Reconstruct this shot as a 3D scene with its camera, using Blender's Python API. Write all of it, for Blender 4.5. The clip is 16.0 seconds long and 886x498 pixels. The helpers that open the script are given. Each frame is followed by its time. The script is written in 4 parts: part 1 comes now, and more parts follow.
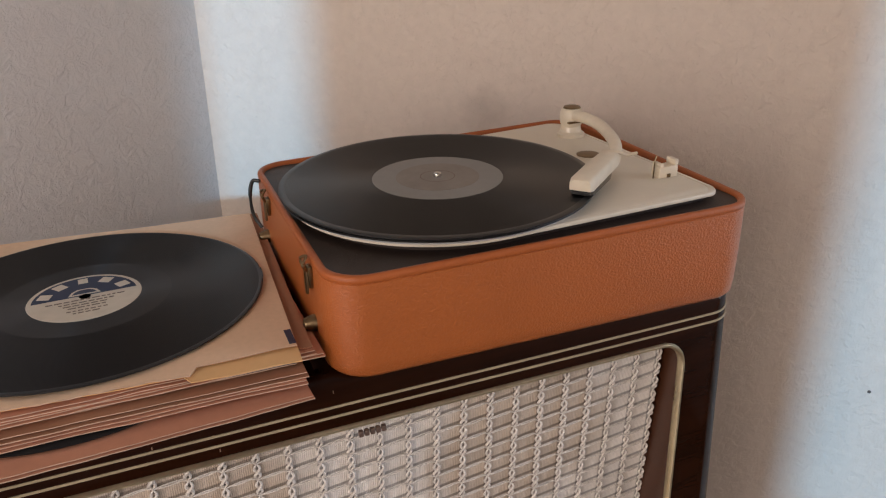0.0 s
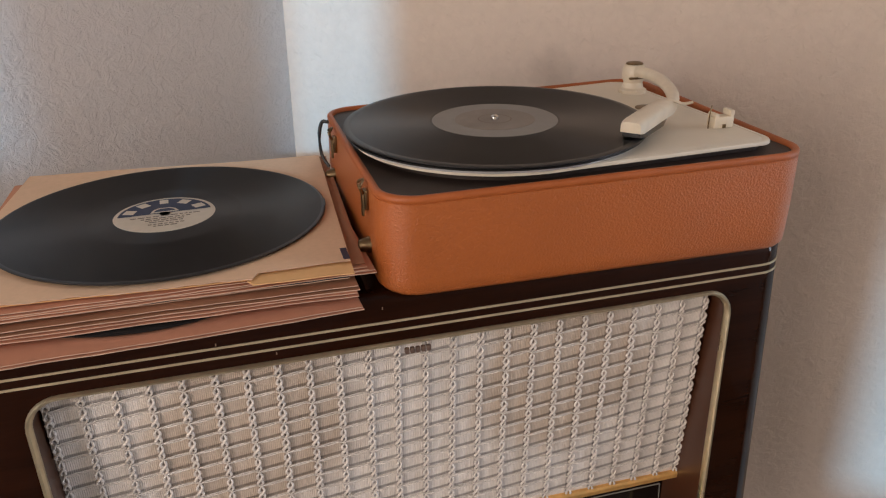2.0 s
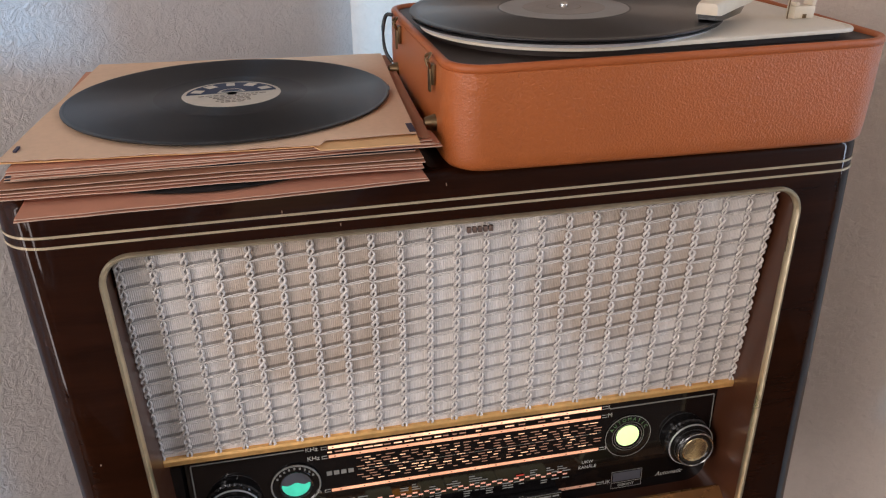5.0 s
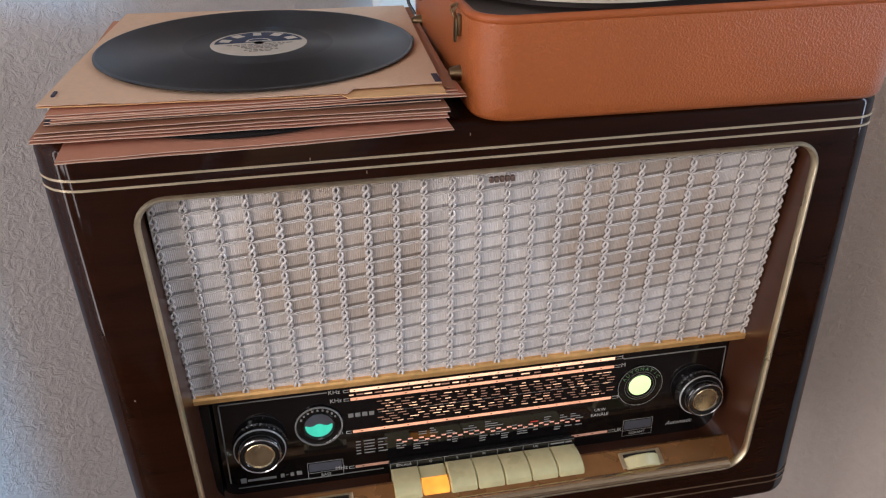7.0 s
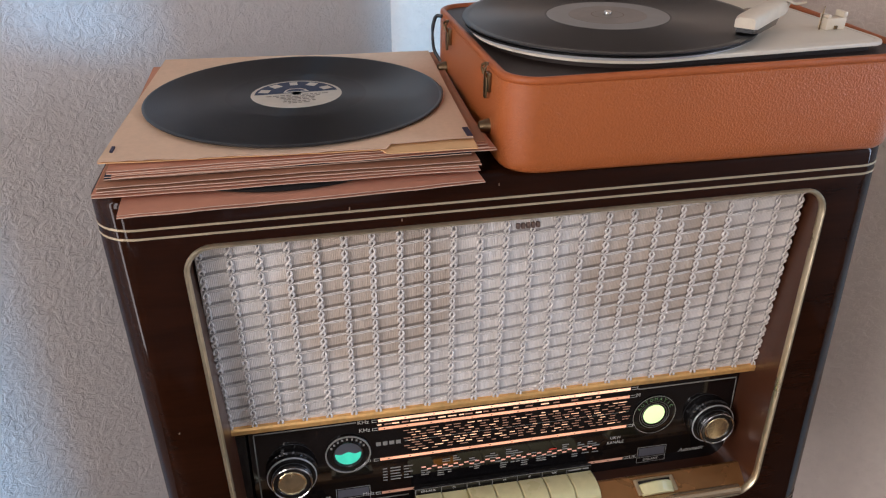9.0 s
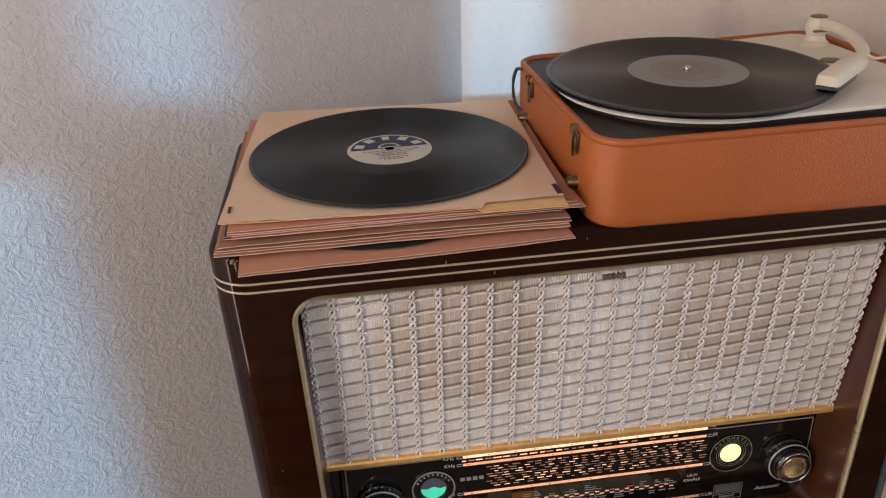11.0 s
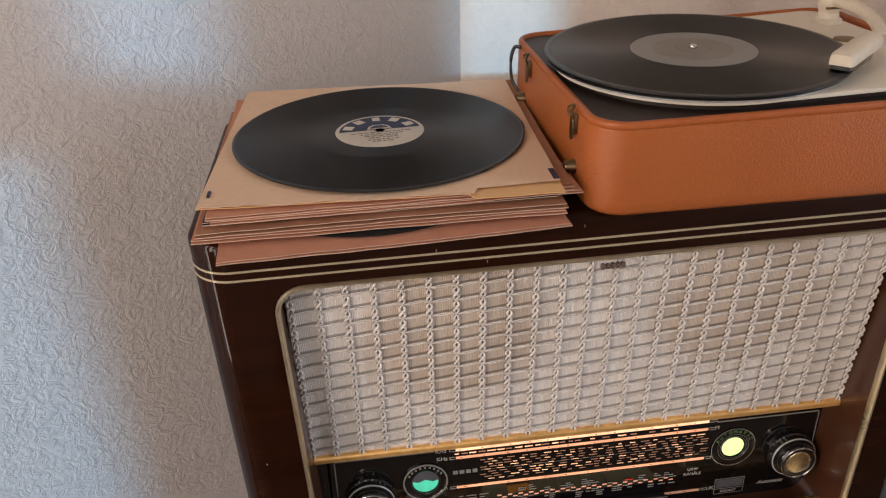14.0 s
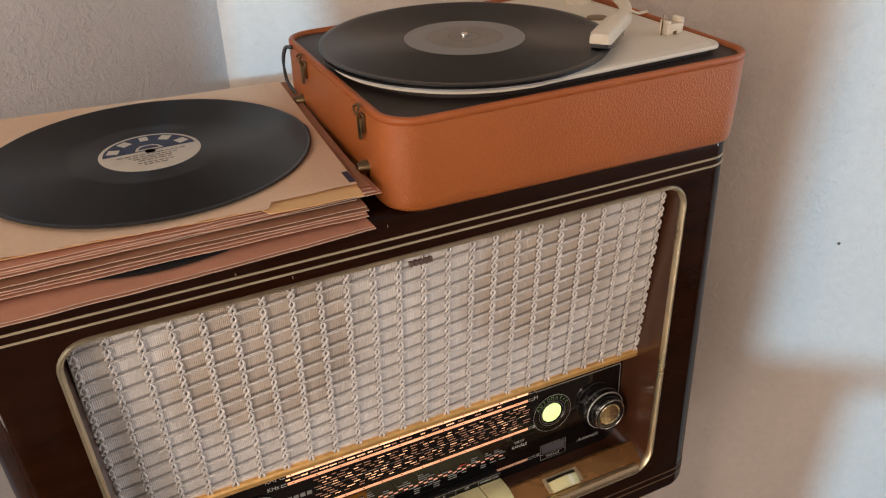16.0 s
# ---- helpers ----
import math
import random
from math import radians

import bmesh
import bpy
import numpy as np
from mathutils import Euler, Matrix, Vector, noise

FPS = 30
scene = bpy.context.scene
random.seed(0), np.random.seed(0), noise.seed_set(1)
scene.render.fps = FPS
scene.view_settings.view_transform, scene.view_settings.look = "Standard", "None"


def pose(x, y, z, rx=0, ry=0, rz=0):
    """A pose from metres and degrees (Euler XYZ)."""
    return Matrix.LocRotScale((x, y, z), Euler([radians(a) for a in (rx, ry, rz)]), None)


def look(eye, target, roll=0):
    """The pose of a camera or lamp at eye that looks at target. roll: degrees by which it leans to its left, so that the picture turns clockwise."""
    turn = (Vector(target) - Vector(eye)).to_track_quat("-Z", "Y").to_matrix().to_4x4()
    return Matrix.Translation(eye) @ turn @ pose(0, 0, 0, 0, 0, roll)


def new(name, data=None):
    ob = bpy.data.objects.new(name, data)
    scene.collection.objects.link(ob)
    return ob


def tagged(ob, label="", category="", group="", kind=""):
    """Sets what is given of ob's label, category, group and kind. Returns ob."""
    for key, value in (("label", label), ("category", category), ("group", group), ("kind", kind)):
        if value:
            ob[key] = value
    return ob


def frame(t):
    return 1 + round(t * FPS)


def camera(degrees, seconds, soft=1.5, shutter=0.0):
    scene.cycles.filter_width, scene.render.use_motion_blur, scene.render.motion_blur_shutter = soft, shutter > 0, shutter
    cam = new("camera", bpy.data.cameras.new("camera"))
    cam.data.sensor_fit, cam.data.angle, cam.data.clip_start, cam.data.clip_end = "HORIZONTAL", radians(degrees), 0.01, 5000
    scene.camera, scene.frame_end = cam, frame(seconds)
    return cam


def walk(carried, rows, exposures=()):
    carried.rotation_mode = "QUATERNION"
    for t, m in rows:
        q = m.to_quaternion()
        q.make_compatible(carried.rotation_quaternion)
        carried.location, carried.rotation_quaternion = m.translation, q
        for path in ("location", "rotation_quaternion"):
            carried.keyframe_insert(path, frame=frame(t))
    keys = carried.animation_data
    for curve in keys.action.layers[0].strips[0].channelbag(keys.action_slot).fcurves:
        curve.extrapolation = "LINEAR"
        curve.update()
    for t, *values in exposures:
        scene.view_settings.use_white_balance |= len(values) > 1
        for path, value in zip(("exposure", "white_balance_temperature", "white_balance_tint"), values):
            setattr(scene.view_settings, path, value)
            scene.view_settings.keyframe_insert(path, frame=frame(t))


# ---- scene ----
cam = camera(60.9, 16.0, soft=1.2)
PATH = [
    (0, (-0.022, 0.002, 1.366), (0.672, 1.707, 0.584), -0.7),
    (0.5, (-0.023, -0.015, 1.361), (0.609, 1.716, 0.584), -0.7),
    (1, (-0.027, -0.025, 1.351), (0.552, 1.72, 0.563), -0.4),
    (1.5, (-0.019, -0.031, 1.343), (0.522, 1.719, 0.542), -0.3),
    (2, (-0.018, -0.045, 1.336), (0.481, 1.719, 0.535), -0.4),
    (2.5, (-0.026, -0.054, 1.328), (0.435, 1.72, 0.527), -0.2),
    (3, (-0.032, -0.057, 1.319), (0.403, 1.719, 0.509), -0.2),
    (3.5, (-0.033, -0.064, 1.316), (0.37, 1.707, 0.478), -0.4),
    (4, (-0.025, -0.056, 1.301), (0.361, 1.703, 0.432), -0.2),
    (4.5, (-0.026, -0.062, 1.293), (0.343, 1.687, 0.395), -0.2),
    (4.7, (-0.031, -0.063, 1.28), (0.345, 1.691, 0.396), -0.2),
    (6.8, (-0.049, -0.079, 1.279), (0.293, 1.63, 0.297), 0.3),
    (7, (-0.05, -0.08, 1.278), (0.288, 1.63, 0.298), 0.2),
    (7.5, (-0.063, -0.09, 1.283), (0.279, 1.618, 0.3), 0.4),
    (8, (-0.07, -0.103, 1.288), (0.276, 1.605, 0.306), 0.5),
    (8.5, (-0.07, -0.099, 1.301), (0.274, 1.614, 0.327), 0.5),
    (9, (-0.076, -0.092, 1.318), (0.263, 1.629, 0.358), 0.3),
    (9.2, (-0.079, -0.091, 1.326), (0.255, 1.631, 0.365), 0.2),
    (11.5, (-0.133, -0.1, 1.365), (0.03, 1.667, 0.443), -1.7),
    (12, (-0.147, -0.095, 1.367), (-0.054, 1.679, 0.448), -1.5),
    (12.5, (-0.14, -0.088, 1.363), (-0.073, 1.682, 0.434), -1.4),
    (13, (-0.134, -0.082, 1.361), (-0.067, 1.675, 0.408), -1.4),
    (13.5, (-0.12, -0.08, 1.358), (0.011, 1.669, 0.398), -1.0),
    (14, (-0.101, -0.073, 1.353), (0.108, 1.659, 0.377), -1.5),
    (14.5, (-0.092, -0.069, 1.354), (0.218, 1.64, 0.361), -1.5),
    (15, (-0.088, -0.068, 1.355), (0.383, 1.6, 0.358), -0.7),
    (15.5, (-0.09, -0.056, 1.355), (0.525, 1.563, 0.354), -1.4),
    (16, (-0.103, -0.047, 1.352), (0.624, 1.523, 0.348), -1.0),
]
walk(cam, [(t, look(eye, target, roll)) for t, eye, target, roll in PATH], exposures=[
    (0.0, -0.07, 6350, 15), (2.5, -0.02, 6500, 15), (4.5, 0.14, 6050, 14), (7.0, 0.11, 5700, 14), (9.0, 0.16, 5700, 14),
    (11.5, 0.04, 6250, 15), (12.5, -0.02, 6450, 15), (14.0, 0.07, 6450, 15), (16.0, 0.06, 6700, 15)])
SUN_POWER, OPENING_POWER, OPENING_TINT = 2.45, 28.0, (1.0, 0.89, 0.785)
FILL_TINT = (0.84, 0.97, 1.13)

# ---- world and sun ----
world = bpy.data.worlds.new("sky")
scene.world = world
world.use_nodes = True
wt = world.node_tree
sky = wt.nodes.new("ShaderNodeTexSky")
sky.sky_type, sky.sun_disc = "NISHITA", False
sky.sun_elevation, sky.sun_rotation = radians(14), radians(207)
wt.links.new(sky.outputs[0], wt.nodes["Background"].inputs[0])
wt.nodes["Background"].inputs[1].default_value = 0.05

SUN_DIR = Vector((-0.43664, -0.86650, 0.24192))
sun = new("sun", bpy.data.lights.new("sun", "SUN"))
sun.data.energy, sun.data.angle, sun.data.color = SUN_POWER, radians(1.6), (0.25, 0.65, 1.0)
sun.matrix_world = look(SUN_DIR * 6, (0, 0, 0))

# ---- plan of the room ----
CORNER = Vector((0.0655, 1.029))
ANG_L, ANG_R = radians(32.0), radians(-36.5)
DL = Vector((math.cos(ANG_L), math.sin(ANG_L)))
DR = Vector((math.cos(ANG_R), math.sin(ANG_R)))
P_L = CORNER - 2.4 * DL
WDIR = Vector((0.7317, -0.6816)).normalized()
P_B = P_L + 3.2 * WDIR
P_R = CORNER + 2.6 * DR
ROOM_H = 2.5

# front plane of the radio: it leans back
LEAN_FRONT = 3.7
FRONT = Matrix.Translation((0, 0.422, 1.05)) @ Matrix.Rotation(radians(-LEAN_FRONT), 4, "X")
SLOPE = math.tan(radians(LEAN_FRONT))
TOP = 1.093


# ---- materials ----
def material(name, base, rough=0.5, metal=0.0, vary=0.15, vary_scale=6.0, fine=0.1, fine_scale=120.0, bump=0.0, bump_scale=200.0,
             coat=0.0, rough_vary=0.1, random_tone=0.0, stretch=(1, 1, 1), spec=0.5, dist=0.001, sheen=0.0):
    m = bpy.data.materials.new(name)
    m.use_nodes = True
    nt = m.node_tree
    b = nt.nodes["Principled BSDF"]
    tc = nt.nodes.new("ShaderNodeTexCoord")
    mp = nt.nodes.new("ShaderNodeMapping")
    mp.inputs["Scale"].default_value = stretch
    nt.links.new(tc.outputs["Object"], mp.inputs[0])

    def noise_node(scale, detail=4.0, distort=0.0):
        n = nt.nodes.new("ShaderNodeTexNoise")
        n.inputs["Scale"].default_value, n.inputs["Detail"].default_value, n.inputs["Distortion"].default_value = scale, detail, distort
        nt.links.new(mp.outputs[0], n.inputs["Vector"])
        return n.outputs["Fac"]

    big, small = noise_node(vary_scale, 5.0, 0.4), noise_node(fine_scale, 3.0)

    def maths(op, a, c):
        n = nt.nodes.new("ShaderNodeMath")
        n.operation = op
        for i, v in enumerate((a, c)):
            if isinstance(v, (int, float)):
                n.inputs[i].default_value = v
            else:
                nt.links.new(v, n.inputs[i])
        return n.outputs[0]

    tone = maths("ADD", maths("MULTIPLY", maths("SUBTRACT", big, 0.5), 2.2 * vary), maths("MULTIPLY", maths("SUBTRACT", small, 0.5), 2.2 * fine))
    if random_tone:
        info = nt.nodes.new("ShaderNodeObjectInfo")
        tone = maths("ADD", tone, maths("MULTIPLY", maths("SUBTRACT", info.outputs["Random"], 0.5), random_tone))
    tone = maths("ADD", tone, 1.0)
    mix = nt.nodes.new("ShaderNodeVectorMath")
    mix.operation = "SCALE"
    mix.inputs[0].default_value = base
    nt.links.new(tone, mix.inputs["Scale"])
    nt.links.new(mix.outputs[0], b.inputs["Base Color"])
    nt.links.new(maths("ADD", maths("MULTIPLY", maths("SUBTRACT", big, 0.5), 2 * rough_vary), rough), b.inputs["Roughness"])
    b.inputs["Metallic"].default_value = metal
    b.inputs["Coat Weight"].default_value = coat
    b.inputs["Coat Roughness"].default_value = 0.06
    b.inputs["Specular IOR Level"].default_value = spec
    if bump:
        bn = nt.nodes.new("ShaderNodeBump")
        bn.inputs["Strength"].default_value, bn.inputs["Distance"].default_value = bump, dist
        nt.links.new(noise_node(bump_scale, 3.0), bn.inputs["Height"])
        nt.links.new(bn.outputs[0], b.inputs["Normal"])
    return m


def glow(name, colour, strength, vary=0.0, scale=60.0):
    m = bpy.data.materials.new(name)
    m.use_nodes = True
    b = m.node_tree.nodes["Principled BSDF"]
    b.inputs["Base Color"].default_value = (*[0.4 * c for c in colour], 1)
    b.inputs["Emission Color"].default_value = (*colour, 1)
    b.inputs["Emission Strength"].default_value = strength
    if vary:
        nt = m.node_tree
        tc, n, r = (nt.nodes.new(k) for k in ("ShaderNodeTexCoord", "ShaderNodeTexNoise", "ShaderNodeMapRange"))
        n.inputs["Scale"].default_value = scale
        r.inputs["From Min"].default_value, r.inputs["From Max"].default_value = 0.3, 0.7
        r.inputs["To Min"].default_value, r.inputs["To Max"].default_value = strength * (1 - vary), strength * (1 + vary)
        nt.links.new(tc.outputs["Object"], n.inputs["Vector"])
        nt.links.new(n.outputs["Fac"], r.inputs["Value"])
        nt.links.new(r.outputs[0], b.inputs["Emission Strength"])
    return m


def stucco(name, base, relief=0.5, curl=1.0):
    """Roughcast plaster: ragged flat dabs with crinkled edges over a soft relief."""
    m = material(name, base, rough=0.85, vary=0.05, vary_scale=3.0, fine=0.05, fine_scale=90.0, rough_vary=0.03, spec=0.25)
    nt = m.node_tree
    b = nt.nodes["Principled BSDF"]
    tc = nt.nodes.new("ShaderNodeTexCoord")
    total = None
    for scale, distort, detail, lo, hi, weight in ((58.0, 1.1, 6.0, 0.45, 0.60, 1.0), (120.0, 0.8, 5.0, 0.40, 0.64, 0.6), (300.0, 0.2, 3.0, 0.3, 0.7, 0.16)):
        n = nt.nodes.new("ShaderNodeTexNoise")
        n.inputs["Scale"].default_value, n.inputs["Distortion"].default_value, n.inputs["Detail"].default_value = scale, distort * curl, detail
        n.inputs["Roughness"].default_value = 0.62
        nt.links.new(tc.outputs["Object"], n.inputs["Vector"])
        r = nt.nodes.new("ShaderNodeMapRange")
        r.interpolation_type = "SMOOTHSTEP"
        r.inputs["From Min"].default_value, r.inputs["From Max"].default_value, r.inputs["To Max"].default_value = lo, hi, weight
        nt.links.new(n.outputs["Fac"], r.inputs["Value"])
        if total is None:
            total = r.outputs[0]
        else:
            a = nt.nodes.new("ShaderNodeMath")
            nt.links.new(total, a.inputs[0])
            nt.links.new(r.outputs[0], a.inputs[1])
            total = a.outputs[0]
    bn = nt.nodes.new("ShaderNodeBump")
    bn.inputs["Strength"].default_value, bn.inputs["Distance"].default_value = relief, 0.0013
    nt.links.new(total, bn.inputs["Height"])
    nt.links.new(bn.outputs[0], b.inputs["Normal"])
    return m


def vinyl(name, base, rough, turn=0.0):
    """Grooved disc: sheen across the grooves, fine rings."""
    m = material(name, base, rough=rough, vary=0.08, vary_scale=9.0, fine=0.05, rough_vary=0.05, spec=0.22)
    nt = m.node_tree
    b = nt.nodes["Principled BSDF"]
    tan = nt.nodes.new("ShaderNodeTangent")
    tan.direction_type, tan.axis = "RADIAL", "Z"
    nt.links.new(tan.outputs[0], b.inputs["Tangent"])
    b.inputs["Anisotropic"].default_value = 0.95
    b.inputs["Anisotropic Rotation"].default_value = turn
    tc = nt.nodes.new("ShaderNodeTexCoord")
    w = nt.nodes.new("ShaderNodeTexWave")
    w.wave_type, w.rings_direction = "RINGS", "Z"
    w.inputs["Scale"].default_value, w.inputs["Distortion"].default_value = 260.0, 0.3
    nt.links.new(tc.outputs["Object"], w.inputs["Vector"])
    bn = nt.nodes.new("ShaderNodeBump")
    bn.inputs["Strength"].default_value, bn.inputs["Distance"].default_value = 0.12, 0.0002
    nt.links.new(w.outputs["Fac"], bn.inputs["Height"])
    nt.links.new(bn.outputs[0], b.inputs["Normal"])
    return m


WALL = stucco("stucco_wall", (0.71, 0.66, 0.625), 0.50)
# warmer than WALL: warm bounced light is put into this base colour
WALL_R = stucco("fine_stucco_warm_lit", (0.71, 0.605, 0.515), 0.6, 0.35)
# unseen walls, ceiling and floor: tones set for the bounce and reflections they give
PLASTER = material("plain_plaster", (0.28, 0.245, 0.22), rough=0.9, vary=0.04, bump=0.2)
FLOOR = material("floor_wood", (0.085, 0.050, 0.030), rough=0.45, vary=0.3, vary_scale=3.0, stretch=(1, 9, 1), bump=0.1)
WOOD = material("varnished_walnut", (0.019, 0.0056, 0.0022), spec=0.0, rough=0.42, vary=0.55, vary_scale=7.0, fine=0.35, fine_scale=60.0,
                coat=0.38, stretch=(0.6, 3, 7), rough_vary=0.08, bump=0.04, bump_scale=60)
REVEAL = material("reveal_walnut", (0.062, 0.020, 0.008), rough=0.35, vary=0.3, vary_scale=14.0, stretch=(1, 3, 6), coat=0.4)
TABLE = material("table_wood", (0.10, 0.042, 0.02), rough=0.4, vary=0.35, vary_scale=8, stretch=(1, 6, 6), coat=0.3)
BRASS = material("aged_brass", (0.66, 0.56, 0.37), rough=0.32, metal=0.85, vary=0.14, vary_scale=40.0, fine=0.2, rough_vary=0.12)
BRASS_LINE = material("brass_inlay", (0.52, 0.42, 0.27), rough=0.35, metal=0.25, vary=0.2, vary_scale=30.0)
DULL_LINE = material("darkened_inlay", (0.16, 0.10, 0.055), rough=0.45, metal=0.2, vary=0.2, vary_scale=30.0)
GOLD_BAR = material("gold_anodised_strip", (0.86, 0.50, 0.17), rough=0.34, metal=0.5, vary=0.34, vary_scale=26.0, fine=0.25, fine_scale=140, rough_vary=0.12)
LEDGE = material("bronze_ledge", (0.40, 0.20, 0.07), rough=0.28, metal=0.6, vary=0.2, vary_scale=20.0, rough_vary=0.1)
DARKBRASS = material("tarnished_brass", (0.22, 0.15, 0.08), rough=0.36, metal=1.0, vary=0.4, vary_scale=160.0)
LIP = material("worn_bronze_lip", (0.50, 0.36, 0.21), rough=0.18, metal=0.8, vary=0.15, vary_scale=40)
EMBLEM = material("blackened_metal", (0.22, 0.15, 0.12), rough=0.35, metal=0.6, vary=0.3, vary_scale=200)
CHROME = material("worn_chrome", (0.62, 0.60, 0.56), rough=0.16, metal=1.0, vary=0.1, vary_scale=60)
GLASS_BLACK = material("black_dial_glass", (0.006, 0.005, 0.005), rough=0.09, vary=0.2, rough_vary=0.03, coat=0.6)
BAKELITE = material("black_bakelite", (0.010, 0.009, 0.008), rough=0.18, vary=0.2, coat=0.5)
PRINT = material("pale_print", (0.52, 0.50, 0.44), rough=0.6, vary=0.08)
GREEN_PRINT = material("greenish_print", (0.16, 0.30, 0.12), rough=0.6)
PRINT_DIM = material("dim_print", (0.26, 0.25, 0.22), rough=0.6, vary=0.08)
RED = material("red_print", (0.65, 0.06, 0.03), rough=0.6)
AMBER = glow("lit_scale", (1.0, 0.45, 0.24), 0.85, 0.3, 30.0)
AMBER_HOT = glow("lit_scale_bright", (1.0, 0.56, 0.31), 1.25, 0.4, 40.0)
AMBER_MID = glow("lit_marks", (0.95, 0.45, 0.29), 0.6, 0.3, 60.0)
AMBER_DIM = glow("lit_scale_dim", (0.80, 0.40, 0.24), 0.27, 0.3, 60.0)
KEY_GLOW = glow("lit_key", (1.0, 0.36, 0.035), 1.15, 0.25, 70.0)
GREEN_EYE = glow("green_eye", (0.09, 0.72, 0.44), 0.72, 0.15, 90.0)
LIME_EYE = glow("lime_eye", (0.80, 1.0, 0.40), 1.0, 0.1, 90.0)
EYE_DARK = material("dark_eye_glass", (0.11, 0.11, 0.125), rough=0.12, coat=0.6)
CREAM_KEY = material("aged_ivory_key", (0.66, 0.60, 0.31), rough=0.3, vary=0.1, vary_scale=30, coat=0.3)
CREAM = material("cream_plastic", (0.72, 0.62, 0.47), rough=0.38, vary=0.06, vary_scale=18, coat=0.15)
CREAM_PLATE = material("cream_enamel", (0.71, 0.63, 0.50), rough=0.35, vary=0.06, vary_scale=12, fine=0.03)
GREY_RIM = material("grey_metal_rim", (0.72, 0.72, 0.72), rough=0.35, metal=0.5)
LEATHER = material("tan_leatherette", (0.42, 0.116, 0.028), rough=0.30, spec=0.45, vary=0.14, vary_scale=9.0, fine=0.08, fine_scale=300,
                   bump=1.0, bump_scale=640.0, dist=0.0008, coat=0.0, rough_vary=0.06)
WELT = material("tan_leatherette_welt", (0.40, 0.105, 0.026), rough=0.42, spec=0.35, vary=0.15, vary_scale=12.0, bump=0.6, bump_scale=620.0, dist=0.0005)
DECK = material("dark_leatherette_deck", (0.028, 0.016, 0.011), rough=0.55, vary=0.3, vary_scale=14, bump=0.4, bump_scale=500.0, dist=0.0005)
VINYL = vinyl("shellac", (0.006, 0.0055, 0.0055), 0.36, 0.25)
VINYL_DEAD = vinyl("shellac_run_out", (0.036, 0.033, 0.031), 0.5, 0.25)
VINYL_EDGE = material("shellac_edge", (0.012, 0.0115, 0.0115), rough=0.38, vary=0.1)
DISC_DARK = material("matt_shellac", (0.012, 0.011, 0.011), rough=0.5, vary=0.2, spec=0.2)
GREY_LABEL = material("worn_grey_label", (0.20, 0.19, 0.175), rough=0.45, vary=0.2, vary_scale=20, fine=0.1)
GREY_LABEL_IN = material("worn_brown_label", (0.195, 0.165, 0.14), rough=0.5, vary=0.3, vary_scale=26, fine=0.15)
LABEL = material("cream_paper_label", (0.56, 0.45, 0.33), rough=0.75, vary=0.08, vary_scale=30)
NAVY = material("navy_print", (0.026, 0.031, 0.055), rough=0.7, vary=0.15, vary_scale=40)
INK = material("brown_ink", (0.16, 0.11, 0.08), rough=0.8)
KRAFT = material("kraft_paper", (0.72, 0.49, 0.315), rough=0.85, vary=0.10, vary_scale=7.0, fine=0.07, fine_scale=240, bump=0.15, bump_scale=60, random_tone=0.06)
KRAFT_LIGHT = material("fresh_kraft_paper", (0.74, 0.44, 0.19), rough=0.85, vary=0.08, vary_scale=9.0, fine=0.05)
PINK = material("brick_paper", (0.54, 0.235, 0.135), rough=0.85, vary=0.12, vary_scale=8.0, fine=0.08, bump=0.15, bump_scale=60, random_tone=0.2)
BROWN_PAPER = material("brown_paper", (0.38, 0.175, 0.090), rough=0.85, vary=0.12, vary_scale=8.0, fine=0.08, random_tone=0.15)
PURPLE = material("dark_purple_tape", (0.030, 0.022, 0.05), rough=0.6)
BLACK_WIRE = material("black_wire", (0.012, 0.011, 0.010), rough=0.4)
CARD_EDGE = material("pale_paper_edge", (0.56, 0.38, 0.27), rough=0.9, vary=0.15, vary_scale=60)
# old grey smudge on the wall behind the record player
wn = WALL_R.node_tree
wb = wn.nodes["Principled BSDF"]
src = wb.inputs["Base Color"].links[0].from_socket
w_tc, w_ns, w_ad, w_ds, w_mr, w_sc = (wn.nodes.new(k) for k in ("ShaderNodeTexCoord", "ShaderNodeTexNoise", "ShaderNodeVectorMath", "ShaderNodeVectorMath", "ShaderNodeMapRange", "ShaderNodeVectorMath"))
w_ns.inputs["Scale"].default_value = 40.0
w_ad.operation, w_ds.operation, w_sc.operation = "MULTIPLY_ADD", "DISTANCE", "SCALE"
w_ad.inputs[1].default_value = (0.03, 0.03, 0.03)
w_ds.inputs[1].default_value = (0.377, 0.824, 1.183)
w_mr.inputs["From Min"].default_value, w_mr.inputs["From Max"].default_value = 0.004, 0.032
w_mr.inputs["To Min"].default_value, w_mr.inputs["To Max"].default_value = 0.82, 1.0
wn.links.new(w_tc.outputs["Object"], w_ns.inputs["Vector"])
wn.links.new(w_ns.outputs["Color"], w_ad.inputs[0])
wn.links.new(w_tc.outputs["Object"], w_ad.inputs[2])
wn.links.new(w_ad.outputs[0], w_ds.inputs[0])
wn.links.new(w_ds.outputs["Value"], w_mr.inputs["Value"])
wn.links.new(src, w_sc.inputs[0])
wn.links.new(w_mr.outputs[0], w_sc.inputs["Scale"])
wn.links.new(w_sc.outputs[0], wb.inputs["Base Color"])
CHIPPED = material("bare_chipped_wood", (0.30, 0.19, 0.12), rough=0.8)
MARK_MAT = material("dark_spot", (0.10, 0.08, 0.07), rough=0.8)
FRAME_WHITE = material("white_casing_paint", (0.75, 0.74, 0.7), rough=0.5)


